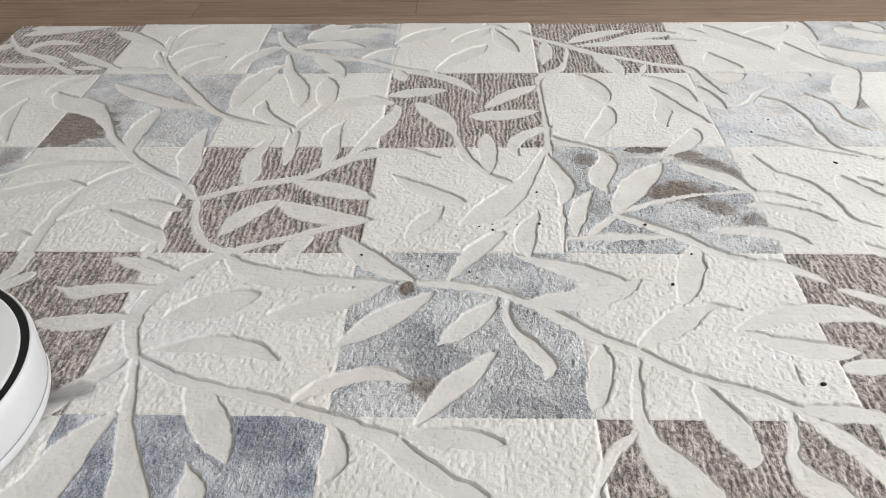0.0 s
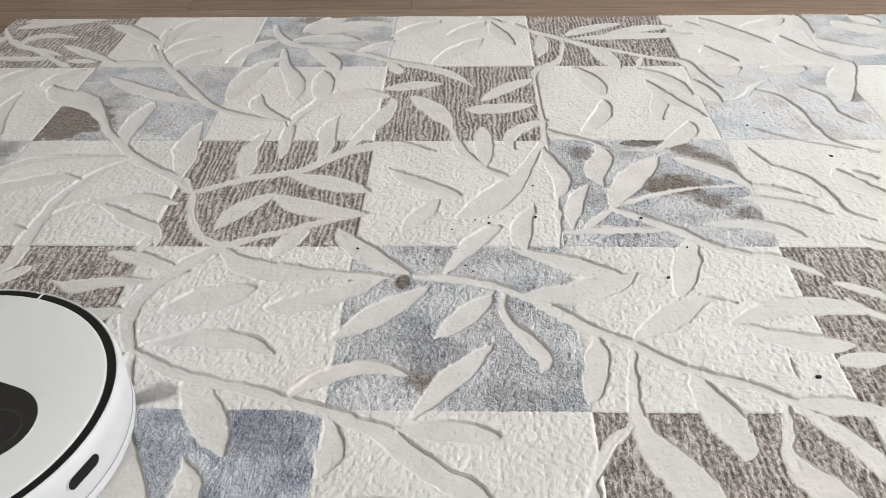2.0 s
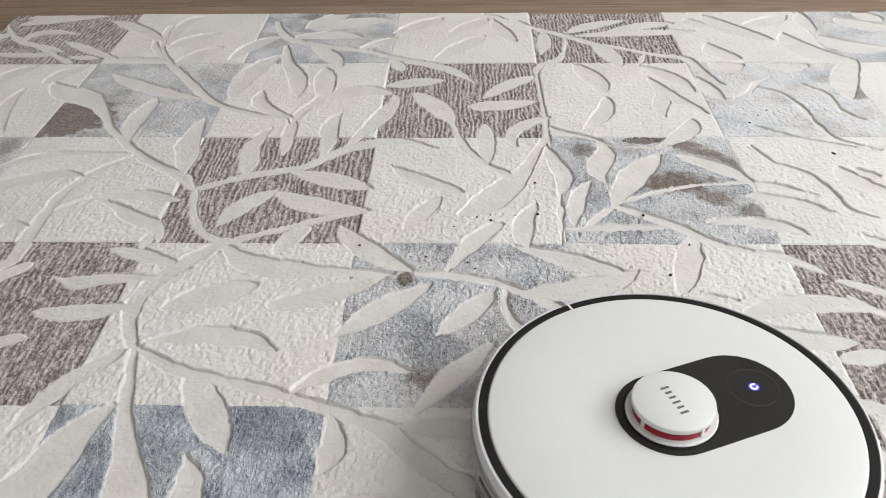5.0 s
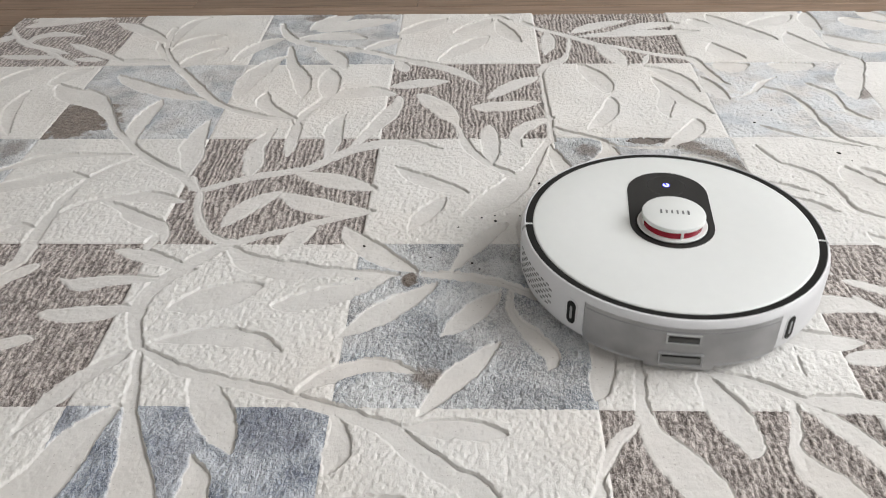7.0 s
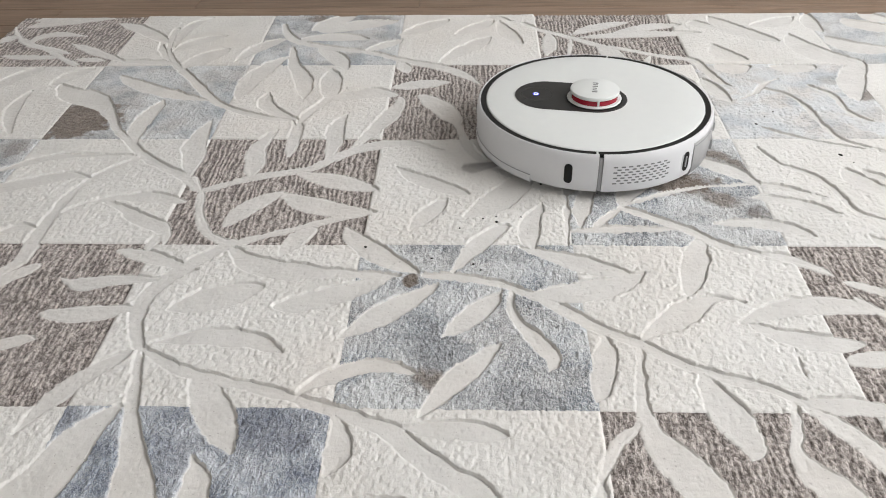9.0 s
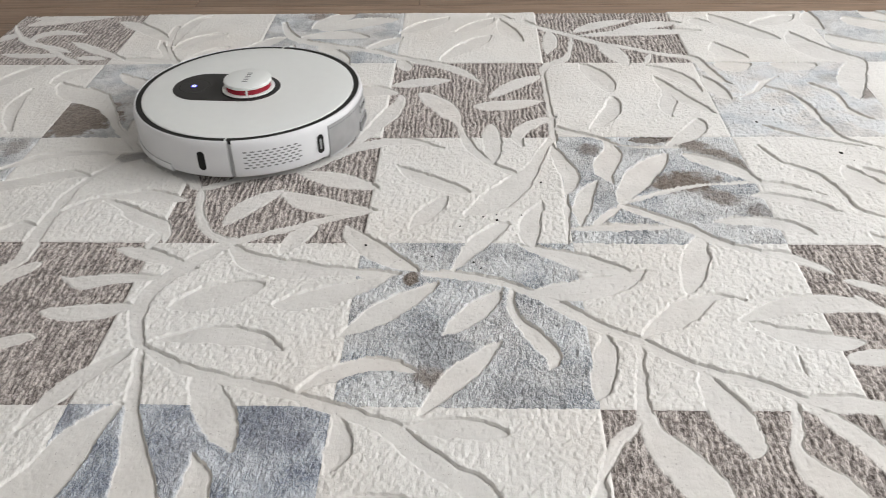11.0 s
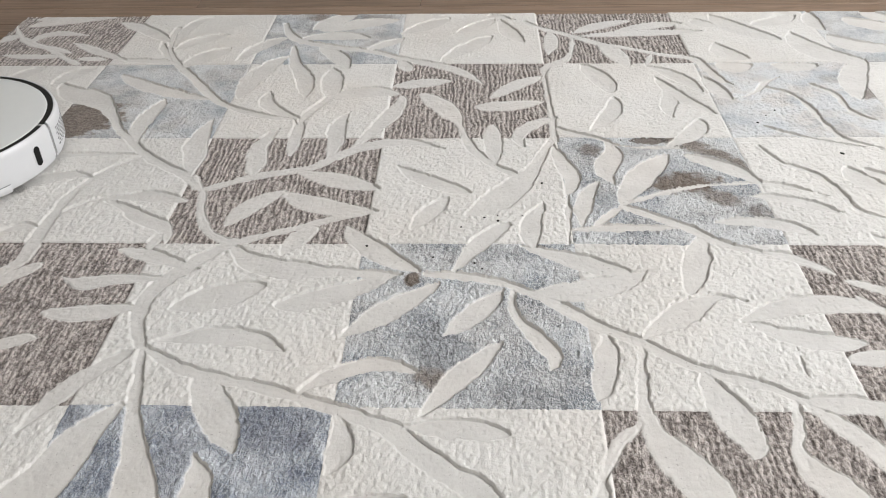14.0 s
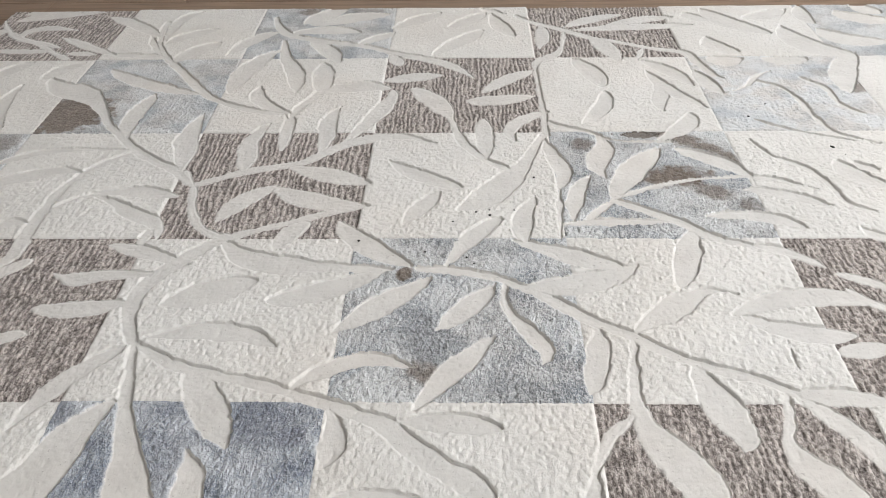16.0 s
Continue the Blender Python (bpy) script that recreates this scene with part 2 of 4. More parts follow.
# south opening added only to frame the front fill lamp
wall("wall_south", "unseen plain white plaster wall with a window opening", [
    (X0, -0.55, Y0 - 0.15, Y0, 0, HIGH), (1.15, X1, Y0 - 0.15, Y0, 0, HIGH),
    (-0.55, 1.15, Y0 - 0.15, Y0, 0, 0.9), (-0.55, 1.15, Y0 - 0.15, Y0, 2.2, HIGH)])
bm = bmesh.new()
box(bm, X0 - 0.15, X1 + 0.15, Y0 - 0.15, Y1 + 0.15, HIGH, HIGH + 0.12)
tagged(new("ceiling", mesh_of("ceiling", bm, PLASTER)), "unseen plain white ceiling over the room, added to bounce light", "ceiling", kind="structure")


def window(name, m, wide, high):
    """A two-leaf window, its frame in the local xz plane, at the pose m."""
    top = tagged(new(name), "unseen white-painted window with clear panes", "window", kind="structure")
    top.matrix_basis = m
    bm = bmesh.new()
    h, d = wide / 2, 0.03
    for b in ((-h, h, -d, d, 0, 0.06), (-h, h, -d, d, high - 0.06, high), (-h, -h + 0.06, -d, d, 0.06, high - 0.06),
              (h - 0.06, h, -d, d, 0.06, high - 0.06), (-0.04, 0.04, -d, d, 0.06, high - 0.06)):
        box(bm, *b)
    part("window_frame", bm, FRAME_PAINT, top)
    for x0, x1 in ((-h + 0.06, -0.04), (0.04, h - 0.06)):
        bm = bmesh.new()
        box(bm, x0, x1, -0.003, 0.003, 0.06, high - 0.06)
        part("pane", bm, GLASS, top, "clear glass pane").visible_shadow = False


window("window_1", pose(X1 + 0.1, 0.75, 0.95, 0, 0, 90), 2.6, 1.6)
# unseen window, added as the source of the front fill
window("front_fill_window", pose(0.3, Y0 - 0.1, 0.9), 1.7, 1.3)

# ---- the rug: dyed patches of cut pile, with a low leaf motif carved through them ----
RX, RY, PW, PH = -0.954, 1.7524, 0.271, 0.28833     # left edge, row origin, patch width, patch length
TOP_EDGE = 1.7305
COLS, ROWS = 7, 5
DYES = ("dcscdcs", "cscdcpc", "bcdcbcd", "cdcbcdc", "bcncdcb", "cdcdcbc", "dcbcdbc", "bcdcbcd")


def ruled(*spans):
    """Grid lines from span to span: (start, end, step)."""
    return np.concatenate([np.arange(round((b - a) / s)) * (b - a) / round((b - a) / s) + a for a, b, s in spans] + [[spans[-1][1]]])


gx = ruled((RX, -0.62, 0.0018), (-0.62, 0.60, 0.00125), (0.60, RX + COLS * PW, 0.0018))
gy = ruled((RY - ROWS * PH, 0.47, 0.003), (0.47, 0.92, 0.0011), (0.92, 1.32, 0.0014), (1.32, TOP_EDGE, 0.0019))
NX, NY = len(gx), len(gy)


def field(sx, sy=None, seed=0):
    """Smooth random values 0..1 over the rug's grid, with cells of sx by sy metres."""
    sy = sy or sx
    r = np.random.RandomState(seed)
    u, v = (gx - gx[0]) / sx, (gy - gy[0]) / sy
    lat = r.rand(int(v[-1]) + 3, int(u[-1]) + 3)
    iu, iv = u.astype(int), v.astype(int)
    fu, fv = u - iu, v - iv
    fu, fv = fu * fu * (3 - 2 * fu), (fv * fv * (3 - 2 * fv))[:, None]
    a, b = lat[iv][:, iu], lat[iv][:, iu + 1]
    c, d = lat[iv + 1][:, iu], lat[iv + 1][:, iu + 1]
    return (a * (1 - fu) + b * fu) * (1 - fv) + (c * (1 - fu) + d * fu) * fv


NEAR = np.full((NY, NX), 0.05, np.float32)      # distance to the nearest motif's outline, negative inside
WHOSE = np.full((NY, NX), -1, np.int32)
MOTIFS = []                                     # (name, dark) of each leaf or stem


def carve(points, name, dark=False):
    """Take a run of (x, y, half width) into the motif."""
    k = len(MOTIFS)
    MOTIFS.append((name, dark))
    for x, y, h in points:
        reach = h + 0.014
        i0, i1 = np.searchsorted(gx, (x - reach, x + reach))
        j0, j1 = np.searchsorted(gy, (y - reach, y + reach))
        if i1 <= i0 or j1 <= j0:
            continue
        d = np.hypot(gx[i0:i1][None, :] - x, gy[j0:j1][:, None] - y) - h
        near, whose = NEAR[j0:j1, i0:i1], WHOSE[j0:j1, i0:i1]
        win = (d < near) | (dark and (d < 0))
        near[win], whose[win] = d[win], k


def leaf(bx, by, mx, my, tx, ty, wide, dark=False):
    """A leaf from its base over its middle to its tip."""
    cx, cy = 2 * mx - (bx + tx) / 2, 2 * my - (by + ty) / 2
    n = 8 + int(math.hypot(tx - bx, ty - by) / 0.0025)
    pts = []
    for i in range(n + 1):
        u = i / n
        a, b, c = (1 - u) ** 2, 2 * u * (1 - u), u * u
        h = 0.5 * wide * (4 * u * (1 - u)) ** 0.8
        pts.append((a * bx + b * cx + c * tx, a * by + b * cy + c * ty, max(h, 0.002 if u < 0.5 else 0.0004)))
    carve(pts, "leaf_motif", dark)


def strand(*knots):
    """A stem or a curled leaf through knots of (x, y, width)."""
    k = np.array(knots)
    k = np.vstack([2 * k[0] - k[1], k, 2 * k[-1] - k[-2]])
    pts = []
    for i in range(1, len(k) - 2):
        n = 3 + int(np.hypot(*(k[i + 1] - k[i])[:2]) / 0.0025)
        for u in np.arange(n) / n:
            p = 0.5 * (2 * k[i] + (k[i + 1] - k[i - 1]) * u + (2 * k[i - 1] - 5 * k[i] + 4 * k[i + 1] - k[i + 2]) * u * u
                       + (3 * k[i] - k[i - 1] - 3 * k[i + 1] + k[i + 2]) * u ** 3)
            pts.append((p[0], p[1], max(p[2] / 2, 0.0004)))
    carve(pts, "stem_motif" if max(q[2] for q in knots) < 0.03 else "leaf_motif")


def brown_leaf(*a):
    leaf(*a, dark=True)


# row 0
leaf(-.918, 1.667, -.852, 1.702, -.753, 1.719, .045)
strand((-.880, 1.586, .013), (-.867, 1.616, .023), (-.837, 1.628, .027), (-.776, 1.618, .000))
leaf(-.914, 1.617, -.936, 1.602, -.961, 1.570, .031)
leaf(-.775, 1.527, -.819, 1.548, -.856, 1.568, .023)
leaf(-.696, 1.493, -.725, 1.498, -.753, 1.499, .023)
leaf(-.917, 1.706, -.882, 1.722, -.843, 1.731, .029)
strand((-.952, 1.680, .005), (-.916, 1.617, .012), (-.873, 1.574, .019), (-.831, 1.551, .016), (-.782, 1.505, .015), (-.742, 1.473, .015))
leaf(-.785, 1.511, -.845, 1.510, -.909, 1.518, .024)
leaf(-.643, 1.479, -.728, 1.535, -.792, 1.579, .025)
leaf(-.591, 1.570, -.668, 1.645, -.736, 1.689, .036)
leaf(-.580, 1.547, -.577, 1.661, -.542, 1.712, .026)
leaf(-.575, 1.533, -.535, 1.585, -.485, 1.613, .036)
leaf(-.541, 1.449, -.504, 1.502, -.469, 1.545, .044)
strand((-.601, 1.652, .011), (-.599, 1.600, .012), (-.583, 1.533, .010), (-.551, 1.470, .015), (-.506, 1.409, .018), (-.448, 1.324, .018), (-.399, 1.280, .016), (-.336, 1.250, .016), (-.295, 1.242, .014))
strand((-.648, 1.485, .017), (-.607, 1.484, .020), (-.553, 1.476, .019))
leaf(-.562, 1.478, -.597, 1.537, -.612, 1.591, .015)
leaf(-.348, 1.502, -.390, 1.420, -.402, 1.314, .042)
leaf(-.365, 1.596, -.407, 1.556, -.444, 1.482, .035)
strand((-.384, 1.670, .012), (-.367, 1.617, .018), (-.344, 1.584, .024), (-.315, 1.566, .023), (-.252, 1.542, .020), (-.195, 1.525, .019), (-.139, 1.494, .018), (-.075, 1.464, .023), (-.022, 1.431, .024), (.018, 1.379, .000))
strand((-.346, 1.549, .008), (-.332, 1.481, .020), (-.307, 1.417, .034), (-.293, 1.364, .030), (-.287, 1.320, .004))
leaf(-.341, 1.587, -.271, 1.604, -.200, 1.591, .042)
leaf(-.309, 1.631, -.233, 1.666, -.148, 1.692, .049)
leaf(-.321, 1.638, -.284, 1.688, -.240, 1.733, .044)
leaf(-.296, 1.549, -.256, 1.503, -.227, 1.443, .038)
leaf(-.207, 1.531, -.168, 1.561, -.133, 1.592, .029)
leaf(-.142, 1.614, -.094, 1.656, -.047, 1.700, .042)
leaf(.044, 1.695, .008, 1.651, -.032, 1.618, .037)
leaf(-.059, 1.475, -.002, 1.552, .038, 1.599, .039)
leaf(.056, 1.688, .073, 1.618, .097, 1.563, .035)
strand((.039, 1.715, .016), (.062, 1.704, .016), (.088, 1.684, .000))
strand((.107, 1.674, .012), (.139, 1.639, .018), (.192, 1.602, .020), (.237, 1.564, .017), (.288, 1.540, .017), (.346, 1.509, .016), (.404, 1.485, .018), (.421, 1.433, .018), (.433, 1.389, .016), (.450, 1.368, .000))
strand((.197, 1.617, .007), (.190, 1.559, .008), (.180, 1.503, .013), (.159, 1.469, .021), (.135, 1.449, .018), (.127, 1.412, .009), (.127, 1.326, .009), (.128, 1.241, .011), (.126, 1.164, .011))
leaf(.141, 1.509, .151, 1.569, .153, 1.624, .031)
leaf(.247, 1.558, .265, 1.515, .282, 1.445, .041)
leaf(.199, 1.614, .253, 1.655, .320, 1.683, .033)
leaf(.270, 1.607, .351, 1.653, .418, 1.662, .033)
leaf(.197, 1.599, .343, 1.615, .452, 1.619, .032)
leaf(.336, 1.512, .324, 1.482, .313, 1.447, .014)
leaf(.485, 1.709, .526, 1.629, .592, 1.573, .056)
leaf(.448, 1.687, .461, 1.659, .485, 1.649, .037)
leaf(.462, 1.560, .472, 1.506, .507, 1.486, .045)
leaf(.448, 1.463, .466, 1.444, .502, 1.457, .044)
leaf(.620, 1.610, .641, 1.513, .715, 1.473, .063)
leaf(.542, 1.454, .577, 1.445, .620, 1.453, .038)
leaf(.686, 1.597, .722, 1.542, .802, 1.533, .056)
leaf(.692, 1.729, .679, 1.671, .688, 1.621, .035)
leaf(.751, 1.685, .785, 1.651, .852, 1.630, .054)
leaf(.557, 1.654, .604, 1.669, .657, 1.703, .042)
leaf(.807, 1.730, .815, 1.700, .839, 1.680, .047)
# row 1
leaf(-.794, 1.455, -.826, 1.417, -.856, 1.350, .036)
leaf(-.700, 1.451, -.730, 1.417, -.748, 1.377, .036)
leaf(-.775, 1.354, -.775, 1.276, -.737, 1.185, .025)
strand((-.542, 1.171, .015), (-.573, 1.212, .014), (-.600, 1.256, .020), (-.629, 1.299, .038), (-.662, 1.324, .058), (-.699, 1.342, .048), (-.725, 1.370, .020), (-.736, 1.392, .002))
leaf(-.443, 1.313, -.562, 1.362, -.638, 1.420, .036)
strand((-.530, 1.162, .012), (-.540, 1.206, .028), (-.538, 1.252, .030), (-.531, 1.290, .024), (-.528, 1.316, .005))
strand((-.550, 1.184, .016), (-.527, 1.154, .017), (-.496, 1.118, .017), (-.456, 1.085, .018), (-.421, 1.060, .018), (-.393, 1.025, .016))
strand((-.416, 1.066, .008), (-.421, 1.108, .032), (-.431, 1.156, .038), (-.430, 1.201, .024), (-.425, 1.243, .002))
strand((-.287, 1.246, .010), (-.319, 1.267, .022), (-.349, 1.303, .028), (-.352, 1.346, .004))
strand((-.324, 1.061, .010), (-.325, 1.102, .032), (-.330, 1.148, .030), (-.322, 1.181, .018), (-.309, 1.208, .002))
leaf(-.280, 1.254, -.279, 1.173, -.280, 1.121, .022)
strand((-.292, 1.242, .007), (-.276, 1.190, .008), (-.273, 1.157, .007))
strand((-.279, 1.237, .014), (-.269, 1.270, .017), (-.254, 1.300, .018), (-.242, 1.326, .016))
leaf(-.244, 1.318, -.248, 1.380, -.255, 1.446, .040)
leaf(-.243, 1.322, -.187, 1.343, -.126, 1.339, .044)
strand((-.220, 1.116, .006), (-.214, 1.151, .024), (-.216, 1.200, .032), (-.214, 1.235, .022), (-.202, 1.268, .002))
strand((-.184, 1.148, .006), (-.161, 1.192, .020), (-.139, 1.247, .030), (-.122, 1.299, .022), (-.120, 1.330, .004))
leaf(-.140, 1.369, -.091, 1.382, -.037, 1.392, .035)
leaf(-.018, 1.220, -.053, 1.293, -.091, 1.341, .042)
strand((-.031, 1.248, .011), (-.018, 1.212, .013), (-.008, 1.165, .015), (.009, 1.123, .016), (.032, 1.089, .014), (.056, 1.068, .013), (.084, 1.052, .000))
leaf(-.134, 1.489, -.124, 1.456, -.118, 1.432, .027)
leaf(.126, 1.412, .075, 1.372, .031, 1.320, .030)
leaf(.119, 1.308, .055, 1.291, .004, 1.287, .038)
strand((.132, 1.245, .012), (.099, 1.225, .024), (.073, 1.191, .024), (.072, 1.163, .014), (.080, 1.146, .002))
leaf(.034, 1.092, .031, 1.165, .033, 1.224, .031)
leaf(.196, 1.459, .225, 1.396, .236, 1.338, .041)
leaf(.185, 1.199, .226, 1.262, .237, 1.320, .032)
strand((.323, 1.244, .004), (.322, 1.277, .024), (.331, 1.315, .026), (.332, 1.351, .006))
leaf(.321, 1.405, .351, 1.322, .401, 1.251, .028)
leaf(.313, 1.452, .360, 1.403, .391, 1.337, .033)
leaf(.298, 1.151, .348, 1.195, .362, 1.238, .034)
strand((.136, 1.207, .013), (.158, 1.190, .011), (.196, 1.173, .007), (.219, 1.153, .007), (.256, 1.144, .007), (.316, 1.143, .007))
strand((.497, 1.363, .005), (.534, 1.335, .009), (.550, 1.290, .012), (.557, 1.221, .011), (.572, 1.171, .009), (.625, 1.135, .004))
strand((.581, 1.371, .005), (.609, 1.333, .010), (.614, 1.268, .010), (.643, 1.232, .000))
strand((.436, 1.310, .004), (.475, 1.334, .008), (.508, 1.377, .009), (.545, 1.405, .000))
strand((.458, 1.215, .003), (.498, 1.185, .006), (.572, 1.151, .005), (.623, 1.132, .003))
leaf(.715, 1.481, .664, 1.396, .644, 1.310, .049)
leaf(.406, 1.402, .417, 1.352, .434, 1.308, .032)
# row 2
strand((-0.496, 1.120, .010), (-0.533, 1.088, .010), (-0.560, 1.044, .012), (-0.573, 0.988, .017), (-0.574, 0.937, .020), (-0.574, 0.894, .022), (-0.574, 0.849, .020), (-0.590, 0.823, .018))
strand((-0.515, 1.124, .004), (-0.583, 1.124, .012), (-0.634, 1.119, .020), (-0.670, 1.102, .020), (-0.696, 1.083, .012), (-0.709, 1.073, .004))
strand((-0.558, 1.056, .006), (-0.594, 1.063, .024), (-0.630, 1.049, .032), (-0.672, 1.031, .030), (-0.697, 1.022, .016))
strand((-.564, .962, .008), (-.533, .990, .009), (-.497, 1.000, .016), (-.457, 1.002, .030), (-.424, .997, .022), (-.399, .993, .004))
strand((-.510, .991, .009), (-.477, .971, .018), (-.447, .945, .028), (-.421, .932, .026), (-.405, .912, .018), (-.400, .887, .004))
leaf(-.418, .872, -.414, .892, -.410, .911, .016)
leaf(-.584, .926, -.610, .924, -.631, .910, .018)
strand((-.407, 1.057, .012), (-.384, 1.015, .012), (-.375, .970, .013), (-.360, .932, .014), (-.338, .904, .016), (-.309, .886, .015))
strand((-.386, 1.022, .015), (-.352, 1.041, .016), (-.315, 1.060, .017), (-.275, 1.073, .017), (-.237, 1.086, .017), (-.214, 1.110, .017), (-.183, 1.138, .021), (-.146, 1.158, .026), (-.093, 1.163, .017), (-.040, 1.139, .000))
leaf(-.261, 1.075, -.188, 1.046, -.132, 1.024, .037)
leaf(-.333, .926, -.307, .977, -.266, 1.019, .032)
leaf(-.130, .965, -.212, .981, -.267, 1.015, .041)
strand((-.307, .890, .012), (-.268, .910, .013), (-.233, .926, .014), (-.187, .948, .014), (-.136, .966, .011))
leaf(-.206, .926, -.227, .901, -.242, .860, .031)
leaf(-.058, .822, -.127, .876, -.166, .929, .035)
leaf(-.003, 1.013, -.059, 1.043, -.111, 1.088, .031)
leaf(-.080, .921, -.058, .961, -.033, .998, .028)
strand((.077, .878, .006), (.076, .908, .027), (.080, .943, .026), (.092, .971, .014), (.098, .991, .002))
leaf(.124, .890, .129, .957, .135, 1.030, .009)
strand((0.123, 1.168, .012), (0.104, 1.121, .014), (0.083, 1.069, .026), (0.056, 1.022, .044), (0.032, 0.989, .046), (0.005, 0.964, .024), (-0.015, 0.950, .000))
leaf(-.022, .831, .016, .898, .050, .933, .028)
strand((.122, 1.153, .008), (.132, 1.101, .024), (.143, 1.058, .026), (.138, 1.025, .018), (.130, 1.006, .004))
leaf(.145, .923, .154, .989, .180, 1.042, .026)
strand((.208, 1.162, .010), (.211, 1.128, .027), (.198, 1.091, .038), (.192, 1.064, .024), (.202, 1.034, .004))
leaf(.203, .982, .243, 1.058, .294, 1.122, .042)
strand((.205, .978, .014), (.241, .954, .017), (.283, .924, .016), (.311, .895, .016), (.348, .876, .014), (.399, .861, .011))
strand((.205, .983, .007), (.250, 1.005, .009), (.292, 1.023, .009), (.341, 1.034, .009), (.406, 1.040, .009), (.451, 1.028, .008), (.492, 1.002, .001))
strand((.385, 1.005, .003), (.409, 1.002, .018), (.447, .989, .024), (.476, .973, .018), (.496, .964, .002))
leaf(.410, 1.036, .368, 1.084, .314, 1.121, .035)
leaf(.321, .939, .396, .936, .444, .910, .028)
leaf(.267, .926, .192, .925, .123, .920, .018)
leaf(.202, .973, .180, .952, .159, .925, .013)
strand((.434, 1.147, .003), (.455, 1.098, .010), (.492, 1.062, .012), (.509, 1.019, .010), (.517, .972, .008), (.551, .948, .003))
leaf(.544, 1.088, .554, 1.043, .593, 1.016, .041)
leaf(.567, 1.080, .578, 1.065, .595, 1.060, .022)
leaf(.514, .913, .527, .894, .548, .888, .020)
# row 3
strand((-.510, .820, .001), (-.493, .809, .012), (-.468, .805, .028), (-.432, .812, .020), (-.397, .812, .014), (-.375, .816, .010))
leaf(-.390, .760, -.454, .746, -.505, .749, .031)
leaf(-.536, .679, -.514, .698, -.488, .703, .021)
leaf(-.590, .794, -.566, .822, -.542, .844, .023)
leaf(-.341, .831, -.405, .858, -.458, .876, .027)
strand((-.310, .890, .019), (-.346, .850, .025), (-.374, .810, .026), (-.388, .772, .023), (-.384, .731, .017), (-.366, .688, .014))
strand((-.361, .686, .013), (-.316, .657, .016), (-.275, .642, .017), (-.237, .632, .016), (-.192, .618, .016), (-.155, .603, .017), (-.119, .589, .018), (-.078, .569, .023), (-.048, .539, .026), (-.016, .514, .028), (.010, .493, .029), (.034, .452, .016))
leaf(-.368, .684, -.416, .634, -.451, .560, .029)
strand((-.363, .683, .012), (-.353, .635, .013), (-.341, .587, .015), (-.326, .543, .027), (-.312, .502, .040), (-.298, .453, .044), (-.289, .409, .000))
strand((-.298, .652, .006), (-.284, .635, .024), (-.268, .609, .038), (-.250, .578, .036), (-.236, .554, .020), (-.228, .537, .002))
strand((-.266, .537, .003), (-.256, .516, .022), (-.252, .493, .029), (-.251, .466, .029), (-.255, .431, .000))
strand((-.360, .597, .008), (-.379, .564, .036), (-.394, .518, .049), (-.410, .476, .055), (-.424, .434, .000))
leaf(-.355, .755, -.301, .778, -.248, .801, .047)
leaf(-.354, .697, -.272, .707, -.205, .682, .031)
strand((-.312, .883, .011), (-.269, .843, .036), (-.217, .830, .038), (-.160, .825, .019), (-.073, .820, .011))
leaf(-.089, .826, -.172, .778, -.232, .762, .037)
strand((-.059, .823, .011), (-.021, .820, .015), (.020, .811, .016), (.050, .799, .016), (.079, .781, .017), (.110, .756, .017), (.139, .730, .017), (.168, .712, .017), (.188, .699, .017), (.207, .683, .016), (.236, .664, .016), (.270, .648, .016), (.307, .633, .016), (.338, .613, .014))
leaf(-.040, .804, -.094, .755, -.149, .705, .035)
leaf(.036, .791, .002, .748, -.032, .709, .031)
strand((.048, .791, .010), (.047, .766, .009), (.050, .744, .013), (.065, .719, .020), (.081, .694, .024), (.088, .674, .017), (.083, .654, .002))
leaf(-.055, .584, -.012, .645, .035, .701, .028)
strand((-.180, .620, .007), (-.155, .640, .019), (-.127, .657, .023), (-.091, .663, .021), (-.050, .649, .000))
leaf(.063, .884, .139, .848, .197, .824, .034)
leaf(.065, .789, .148, .796, .214, .834, .039)
leaf(.150, .716, .143, .662, .128, .613, .029)
strand((.191, .709, .006), (.216, .731, .026), (.242, .752, .037), (.269, .772, .022), (.295, .782, .010), (.319, .774, .001))
leaf(.298, .909, .275, .845, .256, .787, .035)
leaf(.304, .738, .397, .770, .478, .756, .035)
leaf(.313, .737, .368, .708, .434, .705, .031)
leaf(.355, .876, .403, .857, .440, .826, .019)
leaf(.509, .777, .473, .803, .444, .815, .019)
leaf(.495, .742, .464, .764, .449, .788, .017)
leaf(.471, .684, .432, .680, .401, .674, .025)
leaf(.335, .614, .379, .610, .442, .601, .026)
strand((0.352, 0.707, .001), (0.351, 0.686, .003), (0.350, 0.664, .003), (0.350, 0.647, .001))
# row 4
strand((.186, .703, .008), (.179, .648, .012), (.174, .604, .015), (.180, .566, .029), (.198, .534, .043), (.214, .502, .046), (.224, .461, .031), (.230, .428, .000))
strand((.171, .586, .010), (.147, .564, .011), (.133, .541, .011), (.122, .514, .011), (.114, .477, .015), (.106, .442, .000))
strand((-.138, .595, .008), (-.128, .566, .021), (-.126, .542, .027), (-.132, .519, .010), (-.137, .513, .000))
leaf(-.065, .575, -.009, .572, .038, .566, .029)
leaf(-.020, .472, -.081, .481, -.124, .478, .022)
strand((.238, .666, .008), (.245, .651, .012), (.251, .616, .036), (.261, .586, .042), (.269, .560, .028), (.265, .537, .000))
strand((.327, .619, .007), (.319, .579, .011), (.310, .550, .017), (.321, .520, .034), (.338, .497, .040), (.357, .468, .029), (.364, .438, .000))
